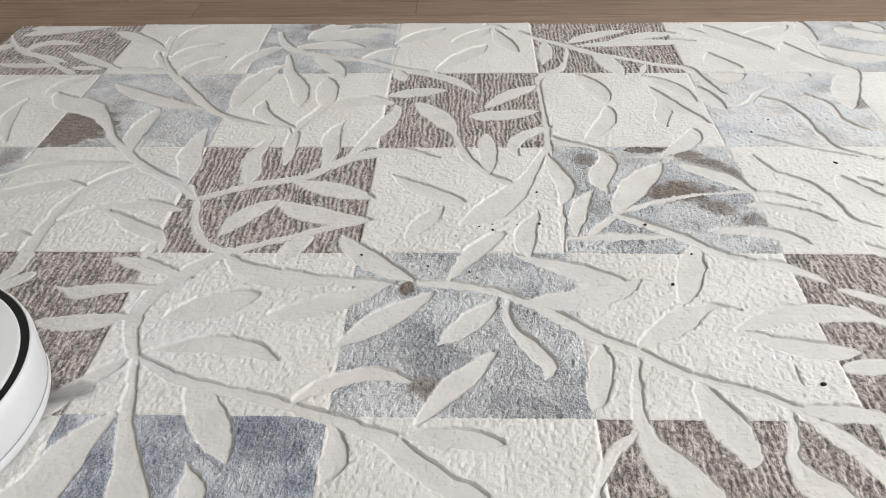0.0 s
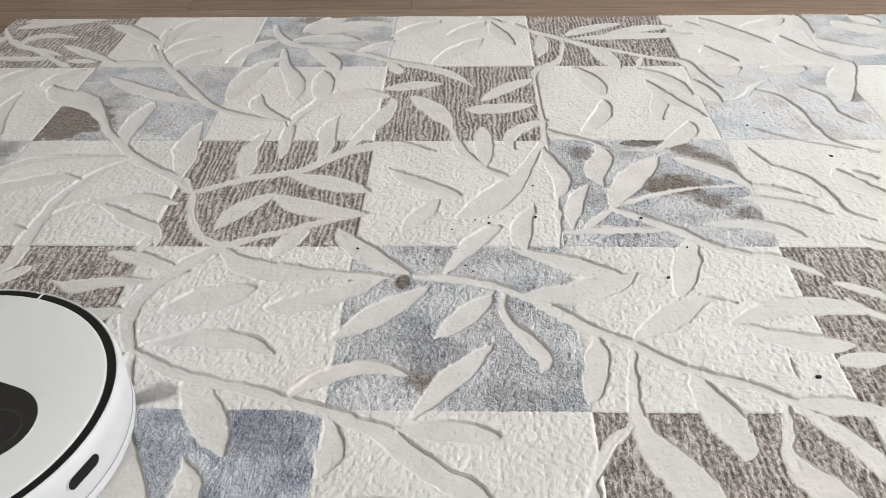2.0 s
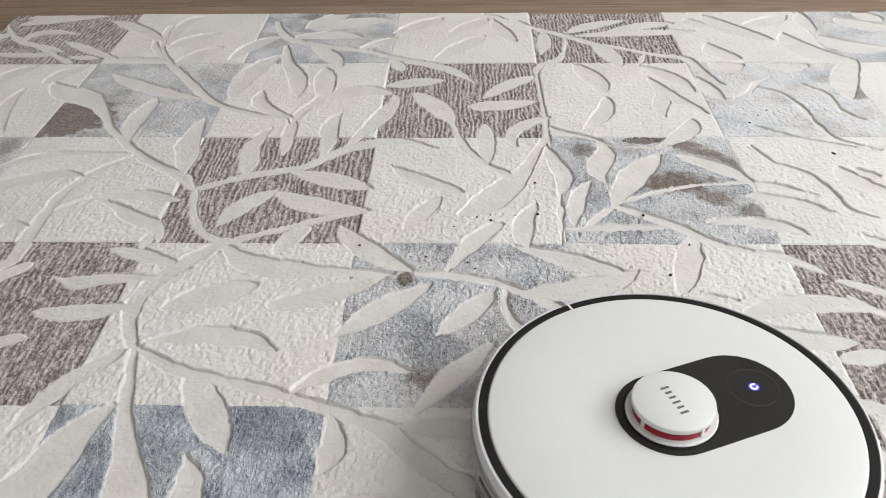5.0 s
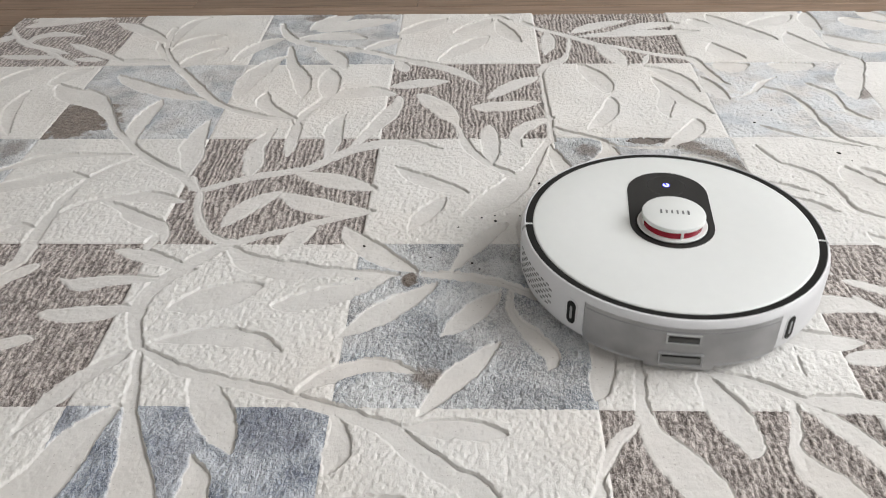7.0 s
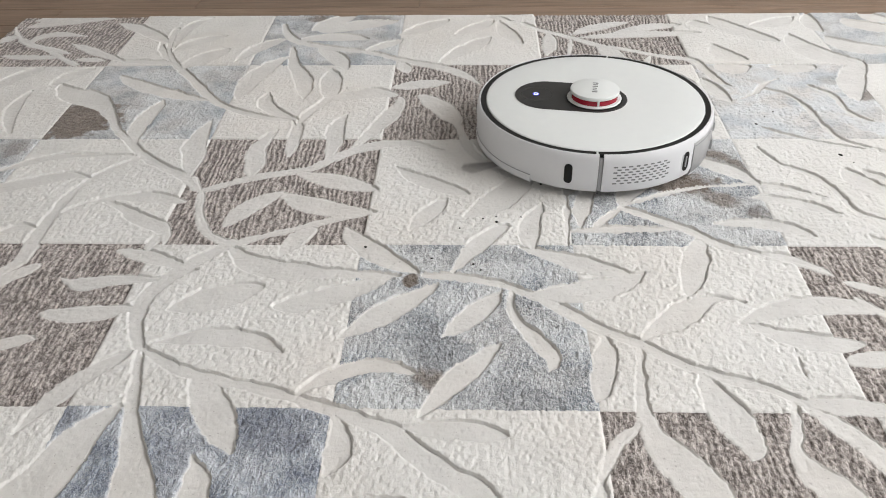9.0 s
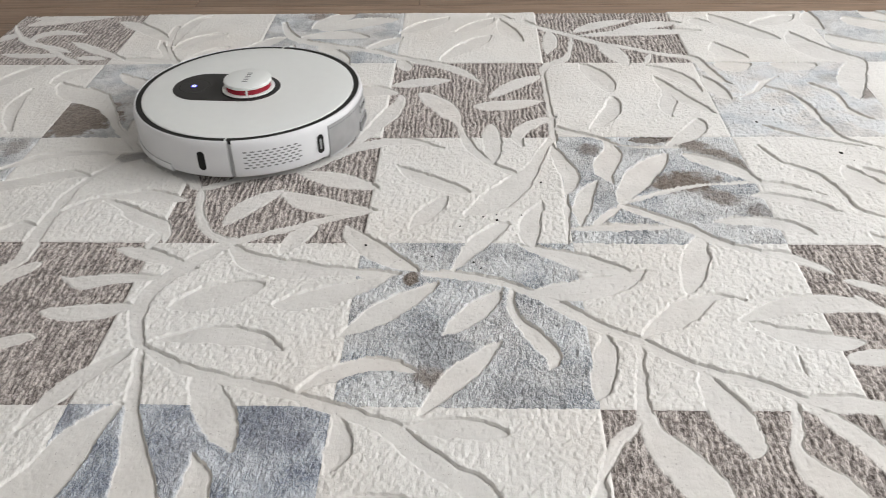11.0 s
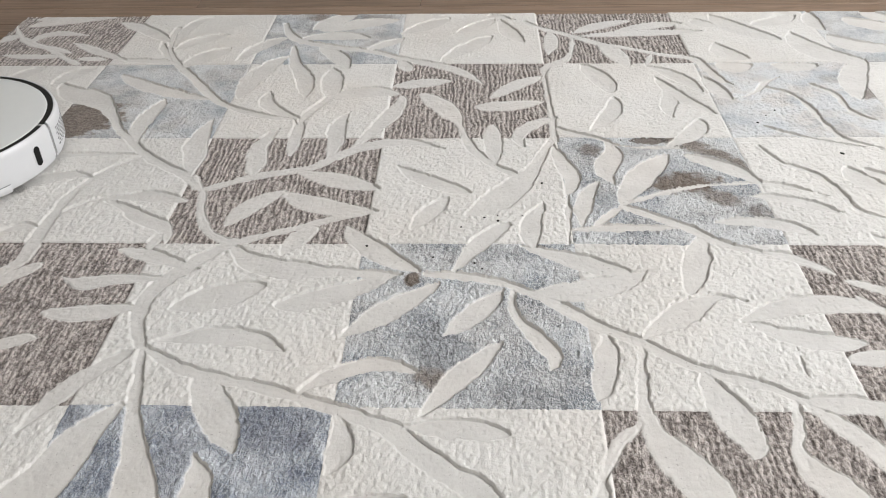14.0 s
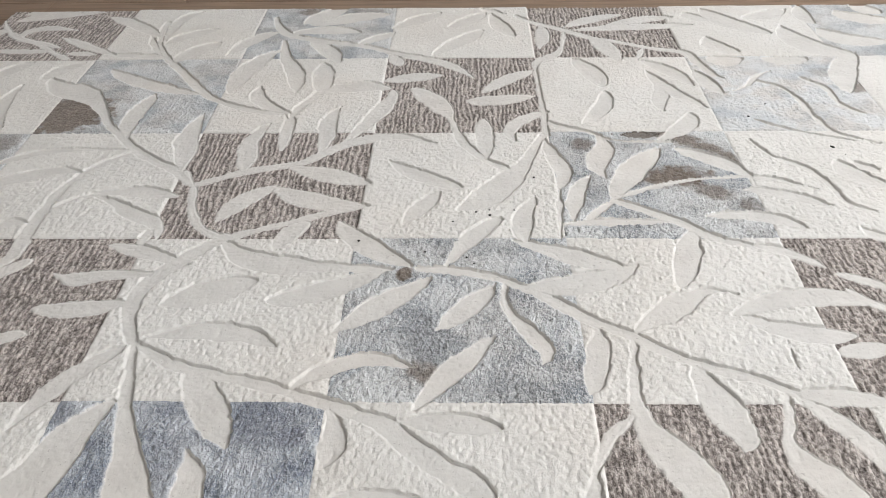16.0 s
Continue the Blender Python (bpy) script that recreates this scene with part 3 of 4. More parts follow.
strand((.337, .609, .010), (.355, .591, .019), (.377, .560, .025), (.394, .523, .023), (.402, .484, .000))
brown_leaf(0.228, 1.166, 0.265, 1.164, 0.304, 1.169, .018)


# dyed stains in the blue patches: x, y, half length, half width, turn, strength
STAINS, CLOUDS = [], []


def dab(*a):
    STAINS.append(a)


def cloud(*a):
    CLOUDS.append(a)


dab(-0.655, 1.242, 0.074, 0.062, -3, 2.2)
dab(-0.042, 0.642, 0.015, 0.022, 57, 0.8)
dab(-0.073, 0.813, 0.010, 0.013, -18, 1.5)
dab(0.299, 1.040, 0.052, 0.030, 7, 1.2)
dab(0.341, 1.000, 0.030, 0.020, -20, 0.8)
dab(0.337, 1.145, 0.068, 0.022, -39, 0.9)
dab(0.178, 1.133, 0.016, 0.020, -43, 0.7)
dab(0.386, 0.964, 0.018, 0.018, -51, 0.6)
dab(0.264, 1.040, 0.012, 0.020, -30, 0.6)
dab(0.388, 1.093, 0.023, 0.016, -60, 0.9)
dab(-0.319, 1.701, 0.020, 0.020, -20, 0.8)
dab(-0.201, 1.699, 0.047, 0.020, 3, 0.5)
dab(-0.713, 1.144, 0.022, 0.030, -19, 0.6)
dab(0.666, 1.336, 0.020, 0.030, -51, 0.8)
dab(0.628, 1.390, 0.023, 0.020, -31, 0.4)
cloud(-0.037, 0.688, 0.064, 0.034, 122, 0.9)
cloud(-0.020, 0.738, 0.036, 0.030, 25, 0.35)
cloud(-0.686, 1.421, 0.035, 0.030, 25, 0.7)
cloud(-0.334, 1.647, 0.044, 0.025, -31, 0.8)
cloud(0.178, 1.133, 0.016, 0.025, -43, 0.8)
cloud(-0.167, 0.552, 0.020, 0.014, -10, 0.9)
cloud(-0.286, 0.516, 0.028, 0.050, -27, 0.55)
cloud(-0.200, 0.566, 0.050, 0.030, 18, 0.5)
cloud(0.386, 0.964, 0.020, 0.020, -43, 0.8)
cloud(-0.560, 1.203, 0.030, 0.020, -50, 0.8)
cloud(0.014, 0.871, 0.057, 0.020, -6, 0.6)
cloud(-0.201, 1.699, 0.053, 0.020, 3, 0.6)
cloud(0.162, 1.140, 0.026, 0.020, -16, 0.5)
cloud(-0.401, 0.578, 0.016, 0.050, 29, 0.6)
cloud(0.040, 0.614, 0.068, 0.030, -3, 0.55)
cloud(0.183, 1.000, 0.018, 0.030, 24, 0.6)


def build_rug():
    # the stem draws back round the brown blot beside it
    NEAR[:] += 0.010 * np.exp(-(((gx[None, :] + 0.073) / 0.012) ** 2 + ((gy[:, None] - 0.814) / 0.014) ** 2))
    rug = thing("rug", "cream, blue-grey and brown patchwork rug with carved leaf motif", "rug")
    part("backing", bevelled(RX + 0.004, RX + 8 * PW - 0.004, RY - 8 * PH + 0.004, TOP_EDGE - 0.004, 0.0005, 0.0030, 0.0006), RUBBER, rug, "dark woven backing")
    col = np.clip(((gx - RX) / PW).astype(int), 0, COLS - 1)
    row = np.clip(((RY - gy) / PH).astype(int), 0, ROWS - 1)
    kinds = np.array([[ord(c) for c in r] for r in DYES])[row][:, col]
    brown = (kinds == ord("d")).astype(np.float32)
    blur = brown.copy()
    for _ in range(2):
        blur[1:-1, 1:-1] = (blur[1:-1, 1:-1] + blur[:-2, 1:-1] + blur[2:, 1:-1] + blur[1:-1, :-2] + blur[1:-1, 2:]) / 5
    wob = (field(0.022, seed=31) - 0.5) * 0.0036 + (field(0.010, seed=32) - 0.5) * 0.0022 + (field(0.0052, seed=1) - 0.5) * 0.0017 + (field(0.0026, seed=2) - 0.5) * 0.0008
    ny, nx = np.gradient(NEAR, gy, gx)
    shade_side = np.clip((0.94 * nx + 0.30 * ny) * 1.3, -1, 1)
    # walls turned to the window are softened and lowered to dim their bright edges
    lit = np.clip(-shade_side, 0, 1)
    soft = 0.0016 + 0.0020 * lit
    shade_side = np.clip(shade_side, 0, 1)
    inside = np.clip(0.5 - (NEAR + wob) / soft, 0, 1)
    inside = inside * inside * (3 - 2 * inside)
    shade = np.array([d for _, d in MOTIFS] + [False])[WHOSE]
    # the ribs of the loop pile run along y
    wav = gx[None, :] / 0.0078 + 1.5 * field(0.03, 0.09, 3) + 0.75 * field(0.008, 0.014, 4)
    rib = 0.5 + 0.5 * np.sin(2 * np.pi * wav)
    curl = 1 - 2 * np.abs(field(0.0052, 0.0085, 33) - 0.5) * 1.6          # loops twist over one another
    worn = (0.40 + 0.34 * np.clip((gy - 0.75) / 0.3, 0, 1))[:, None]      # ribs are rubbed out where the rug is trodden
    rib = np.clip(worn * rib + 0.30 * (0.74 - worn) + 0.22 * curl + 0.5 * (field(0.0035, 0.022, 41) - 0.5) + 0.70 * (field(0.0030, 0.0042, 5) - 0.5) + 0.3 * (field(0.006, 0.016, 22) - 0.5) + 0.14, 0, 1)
    tuft = 0.72 * field(0.0034, 0.0042, 6) + 0.28 * field(0.0075, 0.010, 7)
    trodden = (1 - 0.45 * np.clip((gy - 0.9) / 0.5, 0, 1))[:, None]      # the pile lies flatter towards the far edge
    pits = np.clip(field(0.0034, 0.0052, 21) - 0.74, 0, 1) / 0.26
    cut = PILE + ((tuft - 0.5) * 0.0019 - 0.0011 * pits) * trodden * (1 + 0.6 * np.isin(kinds, [ord("b"), ord("n"), ord("s"), ord("p")])) + (field(0.07, seed=8) - 0.5) * 0.0010
    loop = PILE - 0.0028 + (rib - 0.5) * 0.0022
    # slot cut deeper away from the window, shaping the dark shade line
    slit = np.clip(1 - np.abs(NEAR + wob + 0.0011) / 0.0014, 0, 1) * (0.0003 + 0.0021 * shade_side)
    low = PILE - 0.0023 - slit + (field(0.004, seed=9) - 0.5) * 0.0004 + (field(0.02, seed=10) - 0.5) * 0.0005 - 0.0006 * pits
    low += lit * np.exp(-(NEAR / 0.006) ** 2) * (0.0001 + 0.0011 * field(0.013, seed=34))
    # tufts stand up like beads along the carved edges
    bead = np.exp(-((NEAR - 0.0022) / 0.0022) ** 2) * (field(0.0050, seed=42) - 0.42) * 0.0020
    cut = cut + bead * trodden
    z = cut * (1 - blur) + loop * blur
    z = z * (1 - inside) + low * inside
    # seam between neighbouring patches
    ex = np.abs((gx - RX + PW / 2) % PW - PW / 2)[None, :]
    ey = np.abs((RY - gy + PH / 2) % PH - PH / 2)[:, None]
    z -= 0.0010 * np.exp(-(np.minimum(ex, ey) / 0.0020) ** 2) * (1 - inside)
    fuzz = (field(0.03, seed=11) - 0.5) * 0.004 + (field(0.006, seed=12) - 0.5) * 0.003
    rim = np.minimum(gx[None, :] - RX, TOP_EDGE - gy[:, None]) - 0.001 + fuzz * 0.5
    z = 0.0015 + (z - 0.0015) * np.sqrt(np.clip(rim / 0.006, 0, 1))
    stain = np.zeros((NY, NX), np.float32)
    ragged = field(0.012, seed=13) + 0.6 * field(0.004, seed=14) - 0.8
    streak = field(0.05, 0.012, 15)
    clouds = stain.copy()
    for target, dabs in ((stain, STAINS), (clouds, CLOUDS)):
        for x, y, a, b, turn, power in dabs:
            c, s = math.cos(radians(turn)), math.sin(radians(turn))
            dx, dy = gx[None, :] - x, gy[:, None] - y
            q = ((dx * c + dy * s) / a) ** 2 + ((dy * c - dx * s) / b) ** 2
            np.maximum(target, power * np.clip(1.35 - q + 0.9 * ragged + 0.4 * (streak - 0.5), 0, 1), out=target)
    motif = np.where(shade, inside * 0.1, inside)
    verts = np.stack(np.broadcast_arrays(gx[None, :], gy[:, None], z), 2).reshape(-1, 3)
    # tuft is low in hollows and pits, where the blue dyes paint shade
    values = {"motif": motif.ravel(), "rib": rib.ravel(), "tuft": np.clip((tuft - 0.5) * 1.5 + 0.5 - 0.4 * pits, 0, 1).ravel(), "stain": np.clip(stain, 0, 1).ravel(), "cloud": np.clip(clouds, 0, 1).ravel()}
    # each face goes to the leaf that holds it, or else to its patch
    ji, ii = np.meshgrid(np.arange(NY - 1), np.arange(NX - 1), indexing="ij")
    corner = (ji * NX + ii).ravel()
    quads = np.stack([corner, corner + 1, corner + NX + 1, corner + NX], 1)
    cell = (row[ji] * COLS + col[ii]).ravel()
    leafy = (inside[:-1, :-1] > 0.6).ravel()
    owner = np.where(leafy, 1000 + WHOSE[:-1, :-1].ravel(), cell)
    order = np.argsort(owner, kind="stable")
    keys, starts = np.unique(owner[order], return_index=True)
    for key, block in zip(keys, np.split(order, starts[1:])):
        used, local = np.unique(quads[block], return_inverse=True)
        if key < 1000:
            name, kind = "patch", DYES[key // COLS][key % COLS]
        else:
            name, kind = MOTIFS[key - 1000][0], "k" if MOTIFS[key - 1000][1] else "c"
        me = bpy.data.meshes.new(name)
        me.from_pydata(verts[used].tolist(), [], local.reshape(-1, 4).tolist())
        for label, data in values.items():
            me.attributes.new(label, "FLOAT", "POINT").data.foreach_set("value", data[used].astype(np.float32))
        me.polygons.foreach_set("use_smooth", np.ones(len(block), bool))
        me.materials.append(PILES[kind])
        ob = new(name, me)
        ob.parent = rug
        tagged(ob, {"c": "undyed cream cut pile", "b": "blue-grey clouded cut pile", "n": "deeper blue-grey clouded cut pile", "s": "light grey-blue cut pile", "p": "pale blue cut pile", "d": "brown ribbed loop pile"}[kind] if key < 1000 else "")
    # the rest of the rug, out of the way
    for r in range(8):
        for c in range(8):
            if r < ROWS and c < COLS:
                continue
            x, y = RX + c * PW, RY - r * PH
            bm = bevelled(x + 0.001, x + PW - 0.001, y - PH + 0.001, min(y, TOP_EDGE) - 0.001, 0.006, PILE, 0.0015)
            part("patch", bm, PILES[DYES[r][c % 7]], rug)


# ---- the robot vacuum: x forward, y to its left, z up from the pile ----
RIM = 0.1752


def build_robot():
    bot = thing("robot_vacuum", "round white robot vacuum cleaner with black ring and lidar turret", "robot vacuum")
    side = [(0.166, 0.0095), (0.1722, 0.012), (0.1752, 0.021), (RIM, 0.033), (RIM, 0.050), (0.1752, 0.060), (0.1738, 0.0660),
            (0.1722, 0.0688), (0.1706, 0.0694), (0.1700, 0.0682), (0.1690, 0.060), (0.166, 0.02)]
    part("bumper", lathe(side, -94.9, 95.4, 90, True), WHITE_SIDE, bot, "white front bumper")
    for a0, a1 in ((97.4, 145.0), (215.0, 263.1)):
        part("side_panel", lathe(side, a0, a1, 28, True), WHITE_SIDE, bot, "white rear side panel")
    part("chassis", lathe([(0.0, 0.008), (0.150, 0.008), (0.166, 0.013), (0.1685, 0.02), (0.1685, 0.066), (0.0, 0.066)], n=96), GREY_DARK, bot, "dark grey chassis")
    for a in (96.4, 264.1):
        bm = bmesh.new()
        box(bm, -0.0022, 0.0022, 0.168, 0.1738, 0.014, 0.064)
        part("seam", bm, GREY, bot, "grey joint strip", at=pose(0, 0, 0, 0, 0, a - 90))
    # black ring in two halves, with white gaps at the sides
    ring = [(0.1618, 0.0640), (0.1618, 0.0684), (0.1626, 0.0690), (0.1692, 0.0690), (0.1700, 0.0684), (0.1700, 0.0640)]
    part("ring", lathe(ring, -94.0, 94.0, 72, True), BLACK, bot, "black ring half")
    part("ring", lathe(ring, 95.0, 265.0, 72, True), BLACK, bot, "black ring half")
    for a in (94.5, 265.5):
        part("ring_gap", lathe([(0.1608, 0.064), (0.1608, 0.0690), (0.1704, 0.0692), (0.1704, 0.064)], a - 0.46, a + 0.46, 4, True), WHITE, bot, "white notch")
    part("top_plate", lathe([(0.1616, 0.064), (0.1616, 0.0688), (0.1608, 0.0696), (0.1592, 0.0700), (0.10, 0.0704), (0.0, 0.0705)], n=128), WHITE, bot, "smooth white lid")
    # control panel
    plate = part("control_panel", slab(pill(-0.0005, 0.0705, 0.0485), 0.069, 0.0711, 0.0004), PANEL, bot, "glossy black pill-shaped panel")
    part("panel_rim", slab(pill(-0.0005, 0.0705, 0.0497), 0.0690, 0.0707, 0.0003), WHITE, bot, "white rim")
    part("button_ring", lathe([(0.0228, 0.0708), (0.0228, 0.0714), (0.0237, 0.0714), (0.0237, 0.0708)], 0, 360, 56, True), GREY_DARK, plate, "thin raised ring", at=pose(0.0865, 0, 0))
    icon = part("power_icon", lathe([(0.0, 0.0712), (0.0050, 0.0712), (0.0050, 0.0714), (0.0, 0.0714)], n=24), GLOW_BLUE, plate, "lit blue power symbol", at=pose(0.0875, 0, 0))
    part("icon_ring", lathe([(0.0022, 0.0713), (0.0022, 0.0717), (0.0037, 0.0717), (0.0037, 0.0713)], 40, 350, 24, True), GLOW, icon, "white glowing ring")
    # lidar turret
    part("turret_well", lathe([(0.0428, 0.0708), (0.0428, 0.0716), (0.0420, 0.0718), (0.0, 0.0718)], n=64), BLACK, bot, "black well")
    turret = part("turret_base", lathe([(0.0402, 0.0705), (0.0402, 0.0728), (0.0392, 0.0736), (0.0, 0.0736)], n=72), WHITE, bot, "white turret foot")
    part("red_band", lathe([(0.0345, 0.0733), (0.0345, 0.0824)], n=72), RED, turret, "glossy red scanner window")
    for k in range(4):
        part("pillar", bevelled(0.0340, 0.0362, -0.0016, 0.0016, 0.0733, 0.0823, 0.0006), WHITE, turret, "white pillar", at=pose(0, 0, 0, 0, 0, 12 + 90 * k))
    cap = part("turret_cap", lathe([(0.0, 0.0816), (0.0352, 0.0816), (0.0361, 0.0822), (0.0364, 0.0856), (0.0358, 0.0869), (0.0344, 0.0875), (0.0, 0.0880)], n=96), WHITE, turret, "round white turret cap")
    bm = bmesh.new()
    for k in range(6):
        y = 0.0165 - 0.0062 * k
        tall = 0.004 if k in (0, 3, 5) else 0.0033
        box(bm, -tall, tall, y - 0.0029, y - 0.0007, 0.0876, 0.0882)
    part("emblem", bm, EMBLEM, cap, "grey printed bars", smooth=None)
    # dust bin at the back, smoked clear plastic with two recessed latches
    bin_side = [(0.160, 0.010), (0.171, 0.0075), (0.1745, 0.012), (0.1758, 0.024), (0.1758, 0.056), (0.1750, 0.0600), (0.170, 0.0600), (0.166, 0.02)]
    dust = part("dust_bin", lathe(bin_side, 145.4, 214.6, 48, True), SMOKE, bot, "smoked translucent grey dust bin")
    part("bin_lip", lathe([(0.1700, 0.0604), (0.1700, 0.0690), (0.1722, 0.0688), (0.1740, 0.0660), (0.1750, 0.0604)], 145.0, 215.0, 48, True), WHITE_SIDE, bot, "white lip over the bin")
    part("bin_foot", lathe([(0.158, 0.002), (0.1715, 0.002), (0.1735, 0.006), (0.1740, 0.0125), (0.158, 0.0125)], 168.0, 192.0, 16, True), SMOKE, dust, "smoked bin foot")

    part("bin_band", lathe([(0.1752, 0.0545), (0.1760, 0.0545), (0.1760, 0.0562), (0.1752, 0.0562)], 146.0, 214.0, 48, True), GREY, dust, "darker band")
    part("bin_edge", lathe([(0.1700, 0.0068), (0.1722, 0.0068), (0.1728, 0.0082), (0.1712, 0.0088)], 146.0, 214.0, 48, True), GREY_LIGHT, dust, "pale lower edge")

    def latch(z0, z1, half, fill, rim):
        frame_bm = bmesh.new()
        t = 0.0016
        for b in ((0.1745, 0.1775, -half, half, z0, z0 + t), (0.1745, 0.1775, -half, half, z1 - t, z1),
                  (0.1745, 0.1775, -half, -half + t, z0 + t, z1 - t), (0.1745, 0.1775, half - t, half, z0 + t, z1 - t)):
            box(frame_bm, *b)
        fr = part("latch_frame", frame_bm, rim, dust, "grey latch frame", at=pose(0, 0, 0, 0, 0, 180))
        part("latch", bevelled(0.1735, 0.1764, -half + t, half - t, z0 + t, z1 - t, 0.0005), fill, fr, "dark latch")
        # dark strip stands in for the shade under the upper frame edge
        bm2 = bmesh.new()
        box(bm2, 0.1762, 0.1768, -half + 2 * t, half - 2 * t, z1 - 3.2 * t, z1 - t)
        part("latch_shade_strip", bm2, BLACK, fr, "dark strip for the shade in the latch recess")

    latch(0.0405, 0.0535, 0.0175, GREY_DARK, LATCH_RIM)
    latch(0.0125, 0.0280, 0.0225, LATCH_FILL, GREY)
    # cliff and wall sensor windows: upright pills on the side
    for a, rim_on in ((82.3, 0), (139.8, 1), (-82.3, 0), (-139.8, 1)):
        up = pose(RIM - 0.0012, 0, 0.0385, 0, 90, 0)
        window_bm = slab(pill(-0.0092, 0.0092, 0.0056), 0.0, 0.0022, 0.0006)
        s = part("sensor", window_bm, BLACK, bot, "dark sensor window", at=pose(0, 0, 0, 0, 0, a) @ up)
        surround = slab(pill(-0.0097, 0.0097, 0.0076), -0.001, 0.0016, 0.0005)
        part("sensor_surround", surround, WHITE_SIDE, s)
        if rim_on:
            part("sensor_insert", slab(pill(-0.0070, 0.0070, 0.0015), 0.0, 0.0025, 0.0004), GREY, s, "pale insert")
    front = part("front_sensor", slab(pill(-0.0125, 0.0125, 0.0062), 0.0, 0.0030, 0.0008), BLACK, bot, "dark front sensor window", at=pose(0, 0, 0, 0, 0, 1.2) @ pose(RIM - 0.0022, 0, 0.0485, 90, 0, 90))
    part("sensor_surround", slab(pill(-0.0125, 0.0125, 0.0076), -0.001, 0.0022, 0.0005), WHITE_SIDE, front)
    # sound slits on the left flank
    slit = mesh_of("slit", slab(pill(-0.0021, 0.0021, 0.0010, 4), 0.0, 0.0012), SLIT)
    for j in range(7):
        for i in range(8):
            ob = new("slit", slit)
            ob.parent = bot
            a = 103.0 + 3.4 * i + (1.7 if j % 2 else 0)
            ob.matrix_basis = pose(0, 0, 0, 0, 0, a) @ pose(RIM - 0.0009, 0, 0.0265 + 0.0042 * j) @ pose(0, 0, 0, 90, 0, 90)
    # a skirt low on the bumper, set off by a groove
    part("groove", lathe([(0.1740, 0.0213), (0.1757, 0.0213), (0.1757, 0.0226), (0.1740, 0.0226)], -64, 64, 80, True), GREY, bot, "fine groove")
    part("bumper_skirt", lathe([(0.166, 0.0090), (0.1736, 0.0092), (0.1757, 0.0112), (0.1765, 0.0150), (0.1764, 0.0198), (0.1757, 0.0211), (0.168, 0.0211)], -64, 64, 80, True), WHITE_SIDE, bot, "white lower skirt")
    for y in (0.118, -0.118):
        part("wheel", lathe([(0.0, -0.011), (0.030, -0.011), (0.033, -0.007), (0.033, 0.007), (0.030, 0.011), (0.0, 0.011)], n=40), RUBBER, bot, "black rubber drive wheel",
             at=pose(0, y, 0.031, 90, 0, 0))
    part("castor", lathe([(0.0, -0.008), (0.013, -0.008), (0.015, 0.0), (0.013, 0.008), (0.0, 0.008)], n=24), RUBBER, bot, "small front castor", at=pose(0.125, 0, 0.014, 90, 0, 0))
    part("roller_brush", lathe([(0.0, -0.08), (0.019, -0.08), (0.019, 0.08), (0.0, 0.08)], n=24), RUBBER, bot, "dark roller brush", at=pose(0.02, 0, 0.02, 90, 0, 0))
    # spinning side brush
    spin = part("side_brush", lathe([(0.0, 0.004), (0.016, 0.004), (0.018, 0.007), (0.014, 0.011), (0.0, 0.011)], n=32), GREY, bot, "grey spinning side brush", at=pose(0.100, 0.088, 0))
    for k in range(3):
        bm = bmesh.new()
        for h in range(13):
            f = (h - 6.0) / 6.0
            box_v = box(bm, 0.012, 0.088 - 0.010 * abs(f), -0.00028, 0.00028, 0.0048, 0.0053)
            for v in box_v:
                u = (v.co.x - 0.012) / 0.076
                v.co.y += f * (0.0025 + 0.0135 * u) - 0.014 * u * u
                v.co.z -= 0.0035 * u
        part("bristle_arm", bm, BRISTLE, spin, "dark bristle tuft", smooth=None, at=pose(0, 0, 0, 0, 0, 120 * k))
    return bot, spin


robot, brush = build_robot()
build_rug()


# ---- crumbs on the rug ----
def crumb(x, y, size, seed, long=1.0):
    r = random.Random(seed)
    bm = bmesh.new()
    bmesh.ops.create_icosphere(bm, subdivisions=2, radius=size)
    for v in bm.verts:
        v.co *= 0.75 + 0.5 * r.random()
        v.co.x *= long
        v.co.z *= 0.6
    ob = tagged(new("crumb", mesh_of("crumb", bm, CRUMB, 60)), "small dark crumb lying on the rug pile", "crumb", group="crumbs on the rug")
    ob.matrix_basis = pose(x, y, PILE + size * 0.2, 0, 0, r.random() * 360)
    return ob


for k, (x, y, size) in enumerate([(0.549, 1.123, 0.0024), (0.491, 1.267, 0.0018), (0.452, 1.223, 0.0018), (0.472, 1.249, 0.0012), (0.099, 1.037, 0.0016),
                                  (0.016, 0.947, 0.0016), (0.034, 0.940, 0.0019), (-0.135, 0.881, 0.0019), (0.067, 0.952, 0.0013), (0.56, 1.10, 0.0012), (-0.049, 0.857, 0.0013), (0.003, 0.845, 0.0014), (0.012, 0.833, 0.0012), (-0.015, 0.925, 0.0012), (0.034, 0.953, 0.0012)]):
    crumb(x, y, size, k, 1.5 if k in (0, 2) else 1.1)
SWEPT = [(crumb(0.371, 0.650, 0.0026, 31, 1.2), 0.371, 0.650, 5.8), (crumb(0.249, 0.821, 0.0022, 32), 0.249, 0.821, 6.4), (crumb(0.238, 0.953, 0.0022, 33), 0.238, 0.953, 6.9),
         (crumb(0.097, 0.955, 0.0020, 34), 0.097, 0.955, 7.2), (crumb(0.285, 0.885, 0.0015, 35), 0.285, 0.885, 6.7)]


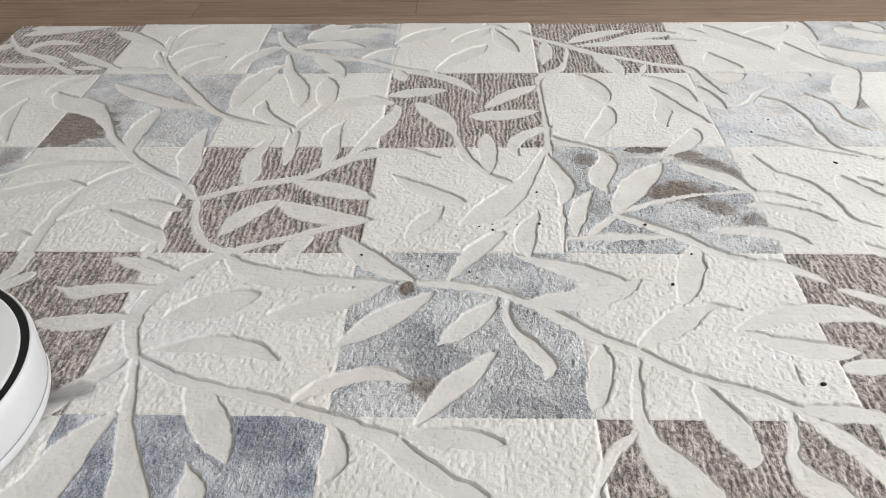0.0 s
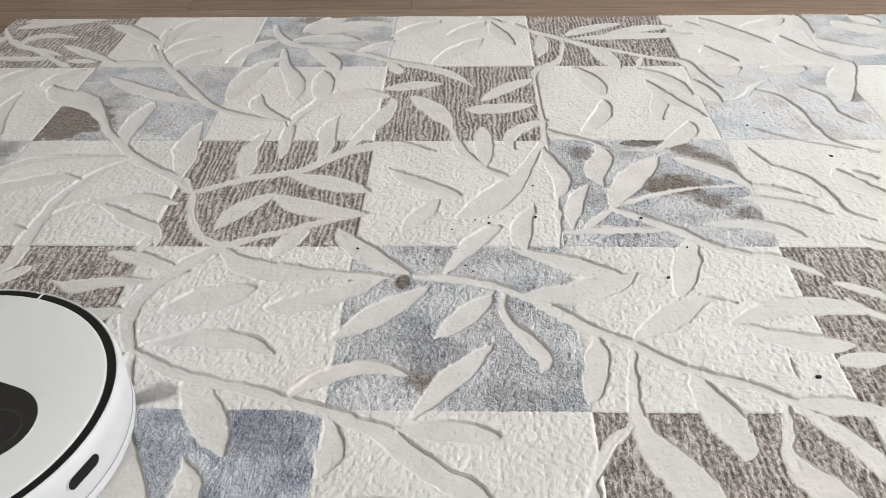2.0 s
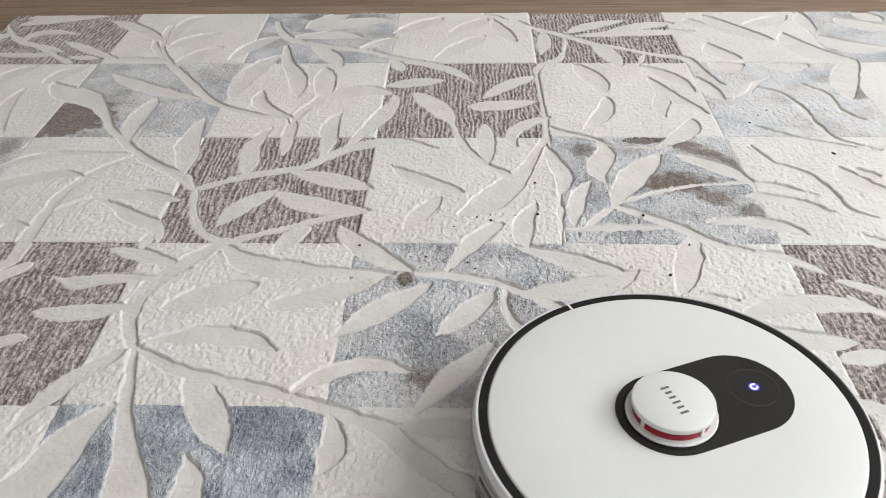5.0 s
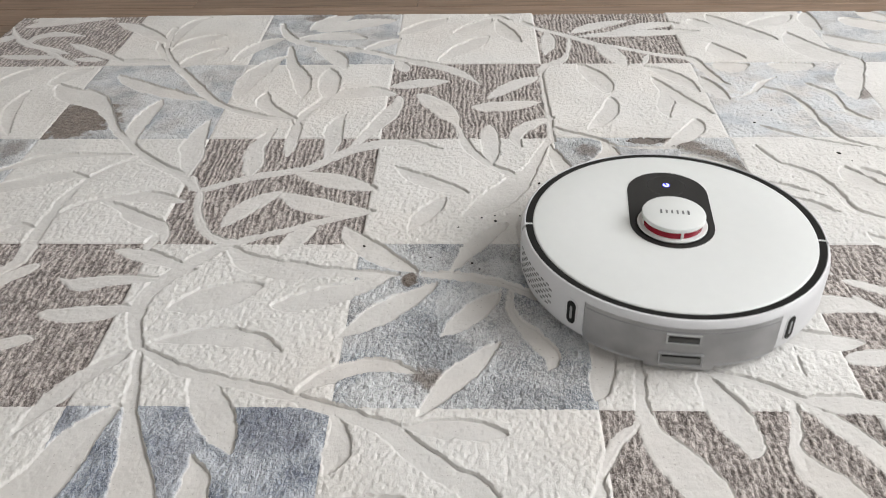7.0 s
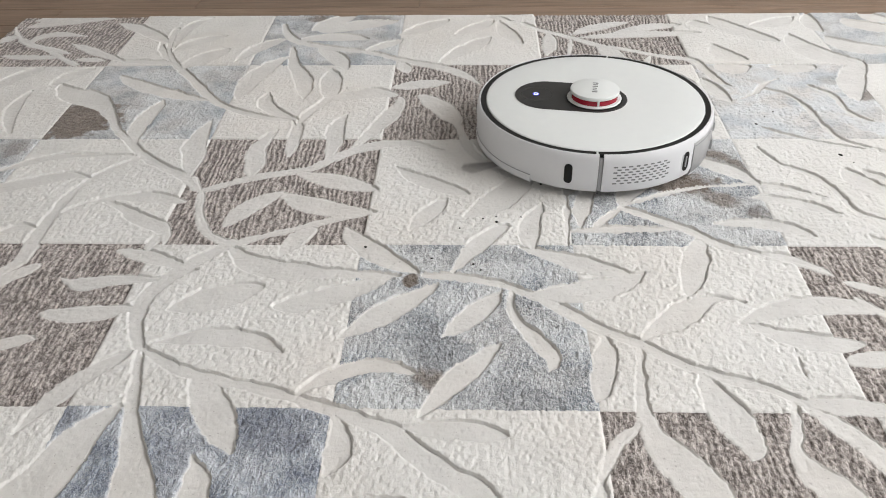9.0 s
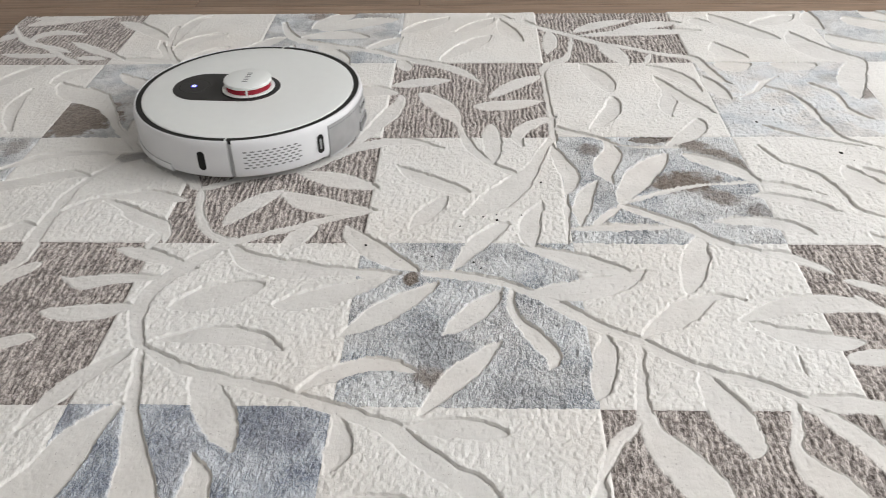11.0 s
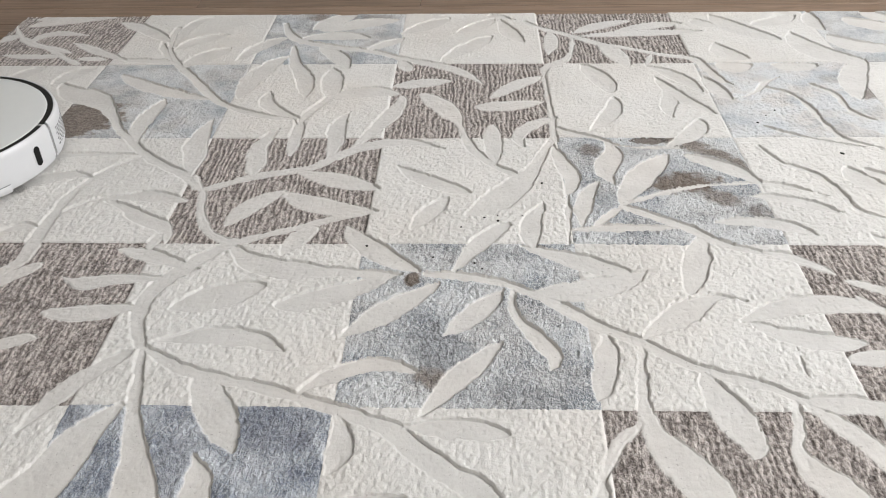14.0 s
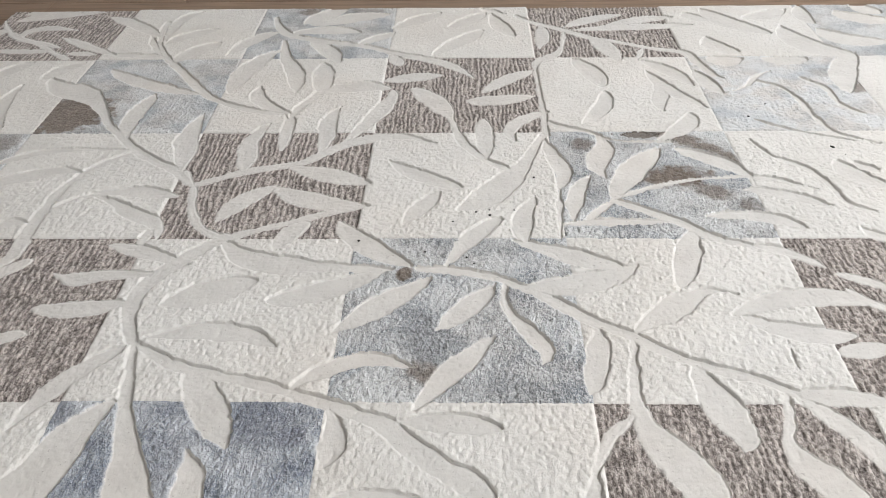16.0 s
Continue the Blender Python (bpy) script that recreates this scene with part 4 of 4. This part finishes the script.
# ---- the floor: oak laminate strips along x ----
def build_floor():
    floor = thing("floor", "brown oak laminate strip floor under the rug", "floor", kind="structure")
    bm = bmesh.new()
    box(bm, X0, X1, Y0, Y1, -0.05, -0.008)
    part("subfloor", bm, GREY, floor)
    wide, r = 0.0962, random.Random(4)
    rest = bmesh.new()
    shared = {}
    j0 = math.floor((Y0 - 1.803) / wide)
    for j in range(j0, int((Y1 - 1.803) / wide) + 1):
        y = 1.803 + j * wide
        first = 0.2 + 0.3 * r.random()
        joints = [X0 + first + 0.495 * i for i in range(10) if X0 + first + 0.495 * i < X1 - 0.1]
        if j == 0:
            joints = [-2.1, -1.6, -1.105, -0.61, -0.115, 0.98, 1.48]
        elif j == -1:
            joints = [-2.0, -1.5, -0.9, 1.05, 1.55]
        marks = [X0] + joints + [X1]
        for a, b in zip(marks, marks[1:]):
            if 1.55 < y < 2.1 or (b < -0.8 and a > -2.2 and 1.2 < y < 1.6):
                key = round(b - a, 3)
                if key not in shared:
                    shared[key] = mesh_of("strip", bevelled(0.0004, b - a - 0.0004, 0.0004, wide - 0.0004, -0.008, 0.0, 0.0006, 1), WOOD)
                ob = new("strip", shared[key])
                ob.parent = floor
                ob.matrix_basis = pose(a, y, 0)
            else:
                box(rest, a + 0.0004, b - 0.0004, y + 0.0004, y + wide - 0.0004, -0.008, 0.0)
    me = mesh_of("strips", rest, WOOD)
    ob = tagged(new("strips", me), kind="stuff")
    ob.parent = floor


build_floor()

# seconds, x, y, heading in degrees
DRIVE = [
    (0.0, -0.598, 0.572, -31), (0.5, -0.549, 0.549, -27), (1.0, -0.527, 0.541, -24), (1.5, -0.5235, 0.5405, -18), (2.0, -0.493, 0.5345, -20), (2.5, -0.414, 0.514, -16),
    (3.0, -0.2973, 0.500, -8.4), (3.5, -0.1767, 0.4975, -4), (4.0, -0.0535, 0.5024, -1.2), (4.2, 0.000, 0.5050, 0.8), (4.6, 0.103, 0.512, 7), (5.0, 0.182, 0.527, 22), (5.4, 0.208, 0.541, 52),
    (5.8, 0.216, 0.566, 78), (6.3, 0.2248, 0.6494, 84), (6.5, 0.2289, 0.690, 84.3), (7.0, 0.236, 0.8267, 84), (7.5, 0.2468, 0.973, 85), (8.0, 0.2543, 1.1006, 93.5), (8.5, 0.229, 1.150, 135.5),
    (9.0, 0.1838, 1.170, 170.5), (9.2, 0.150, 1.173, 172.5), (9.6, 0.045, 1.180, 173.5), (10.2, -0.118, 1.190, 174), (10.8, -0.288, 1.200, 176), (11.3, -0.427, 1.2078, 177.2),
    (11.5, -0.4766, 1.2100, 178.2), (12.0, -0.6229, 1.2265, 179.5), (12.5, -0.7261, 1.2288, 191), (13.0, -0.771, 1.1984, 234.5), (13.5, -0.782, 1.1633, 262), (14.0, -0.7943, 1.0894, 264),
    (14.5, -0.804, 0.9654, 265), (15.0, -0.813, 0.835, 266), (15.5, -0.820, 0.705, 267), (16.0, -0.825, 0.575, 268)]


def motions():
    walk(robot, [(t, pose(x, y, PILE, 0, 0, a)) for t, x, y, a in DRIVE])
    walk(brush, [(0.1 * i, pose(0.100, 0.088, 0, 0, 0, 83.6 * i + 69)) for i in range(161)])
    for ob, x, y, t0 in SWEPT:
        z = ob.location.z
        rows = [(0.0, pose(x, y, z)), (t0, pose(x, y, z))]
        rows += [(t, pose(rx, ry, 0.045)) for t, rx, ry, _ in DRIVE if t > t0 + 0.45]
        walk(ob, rows)


motions()
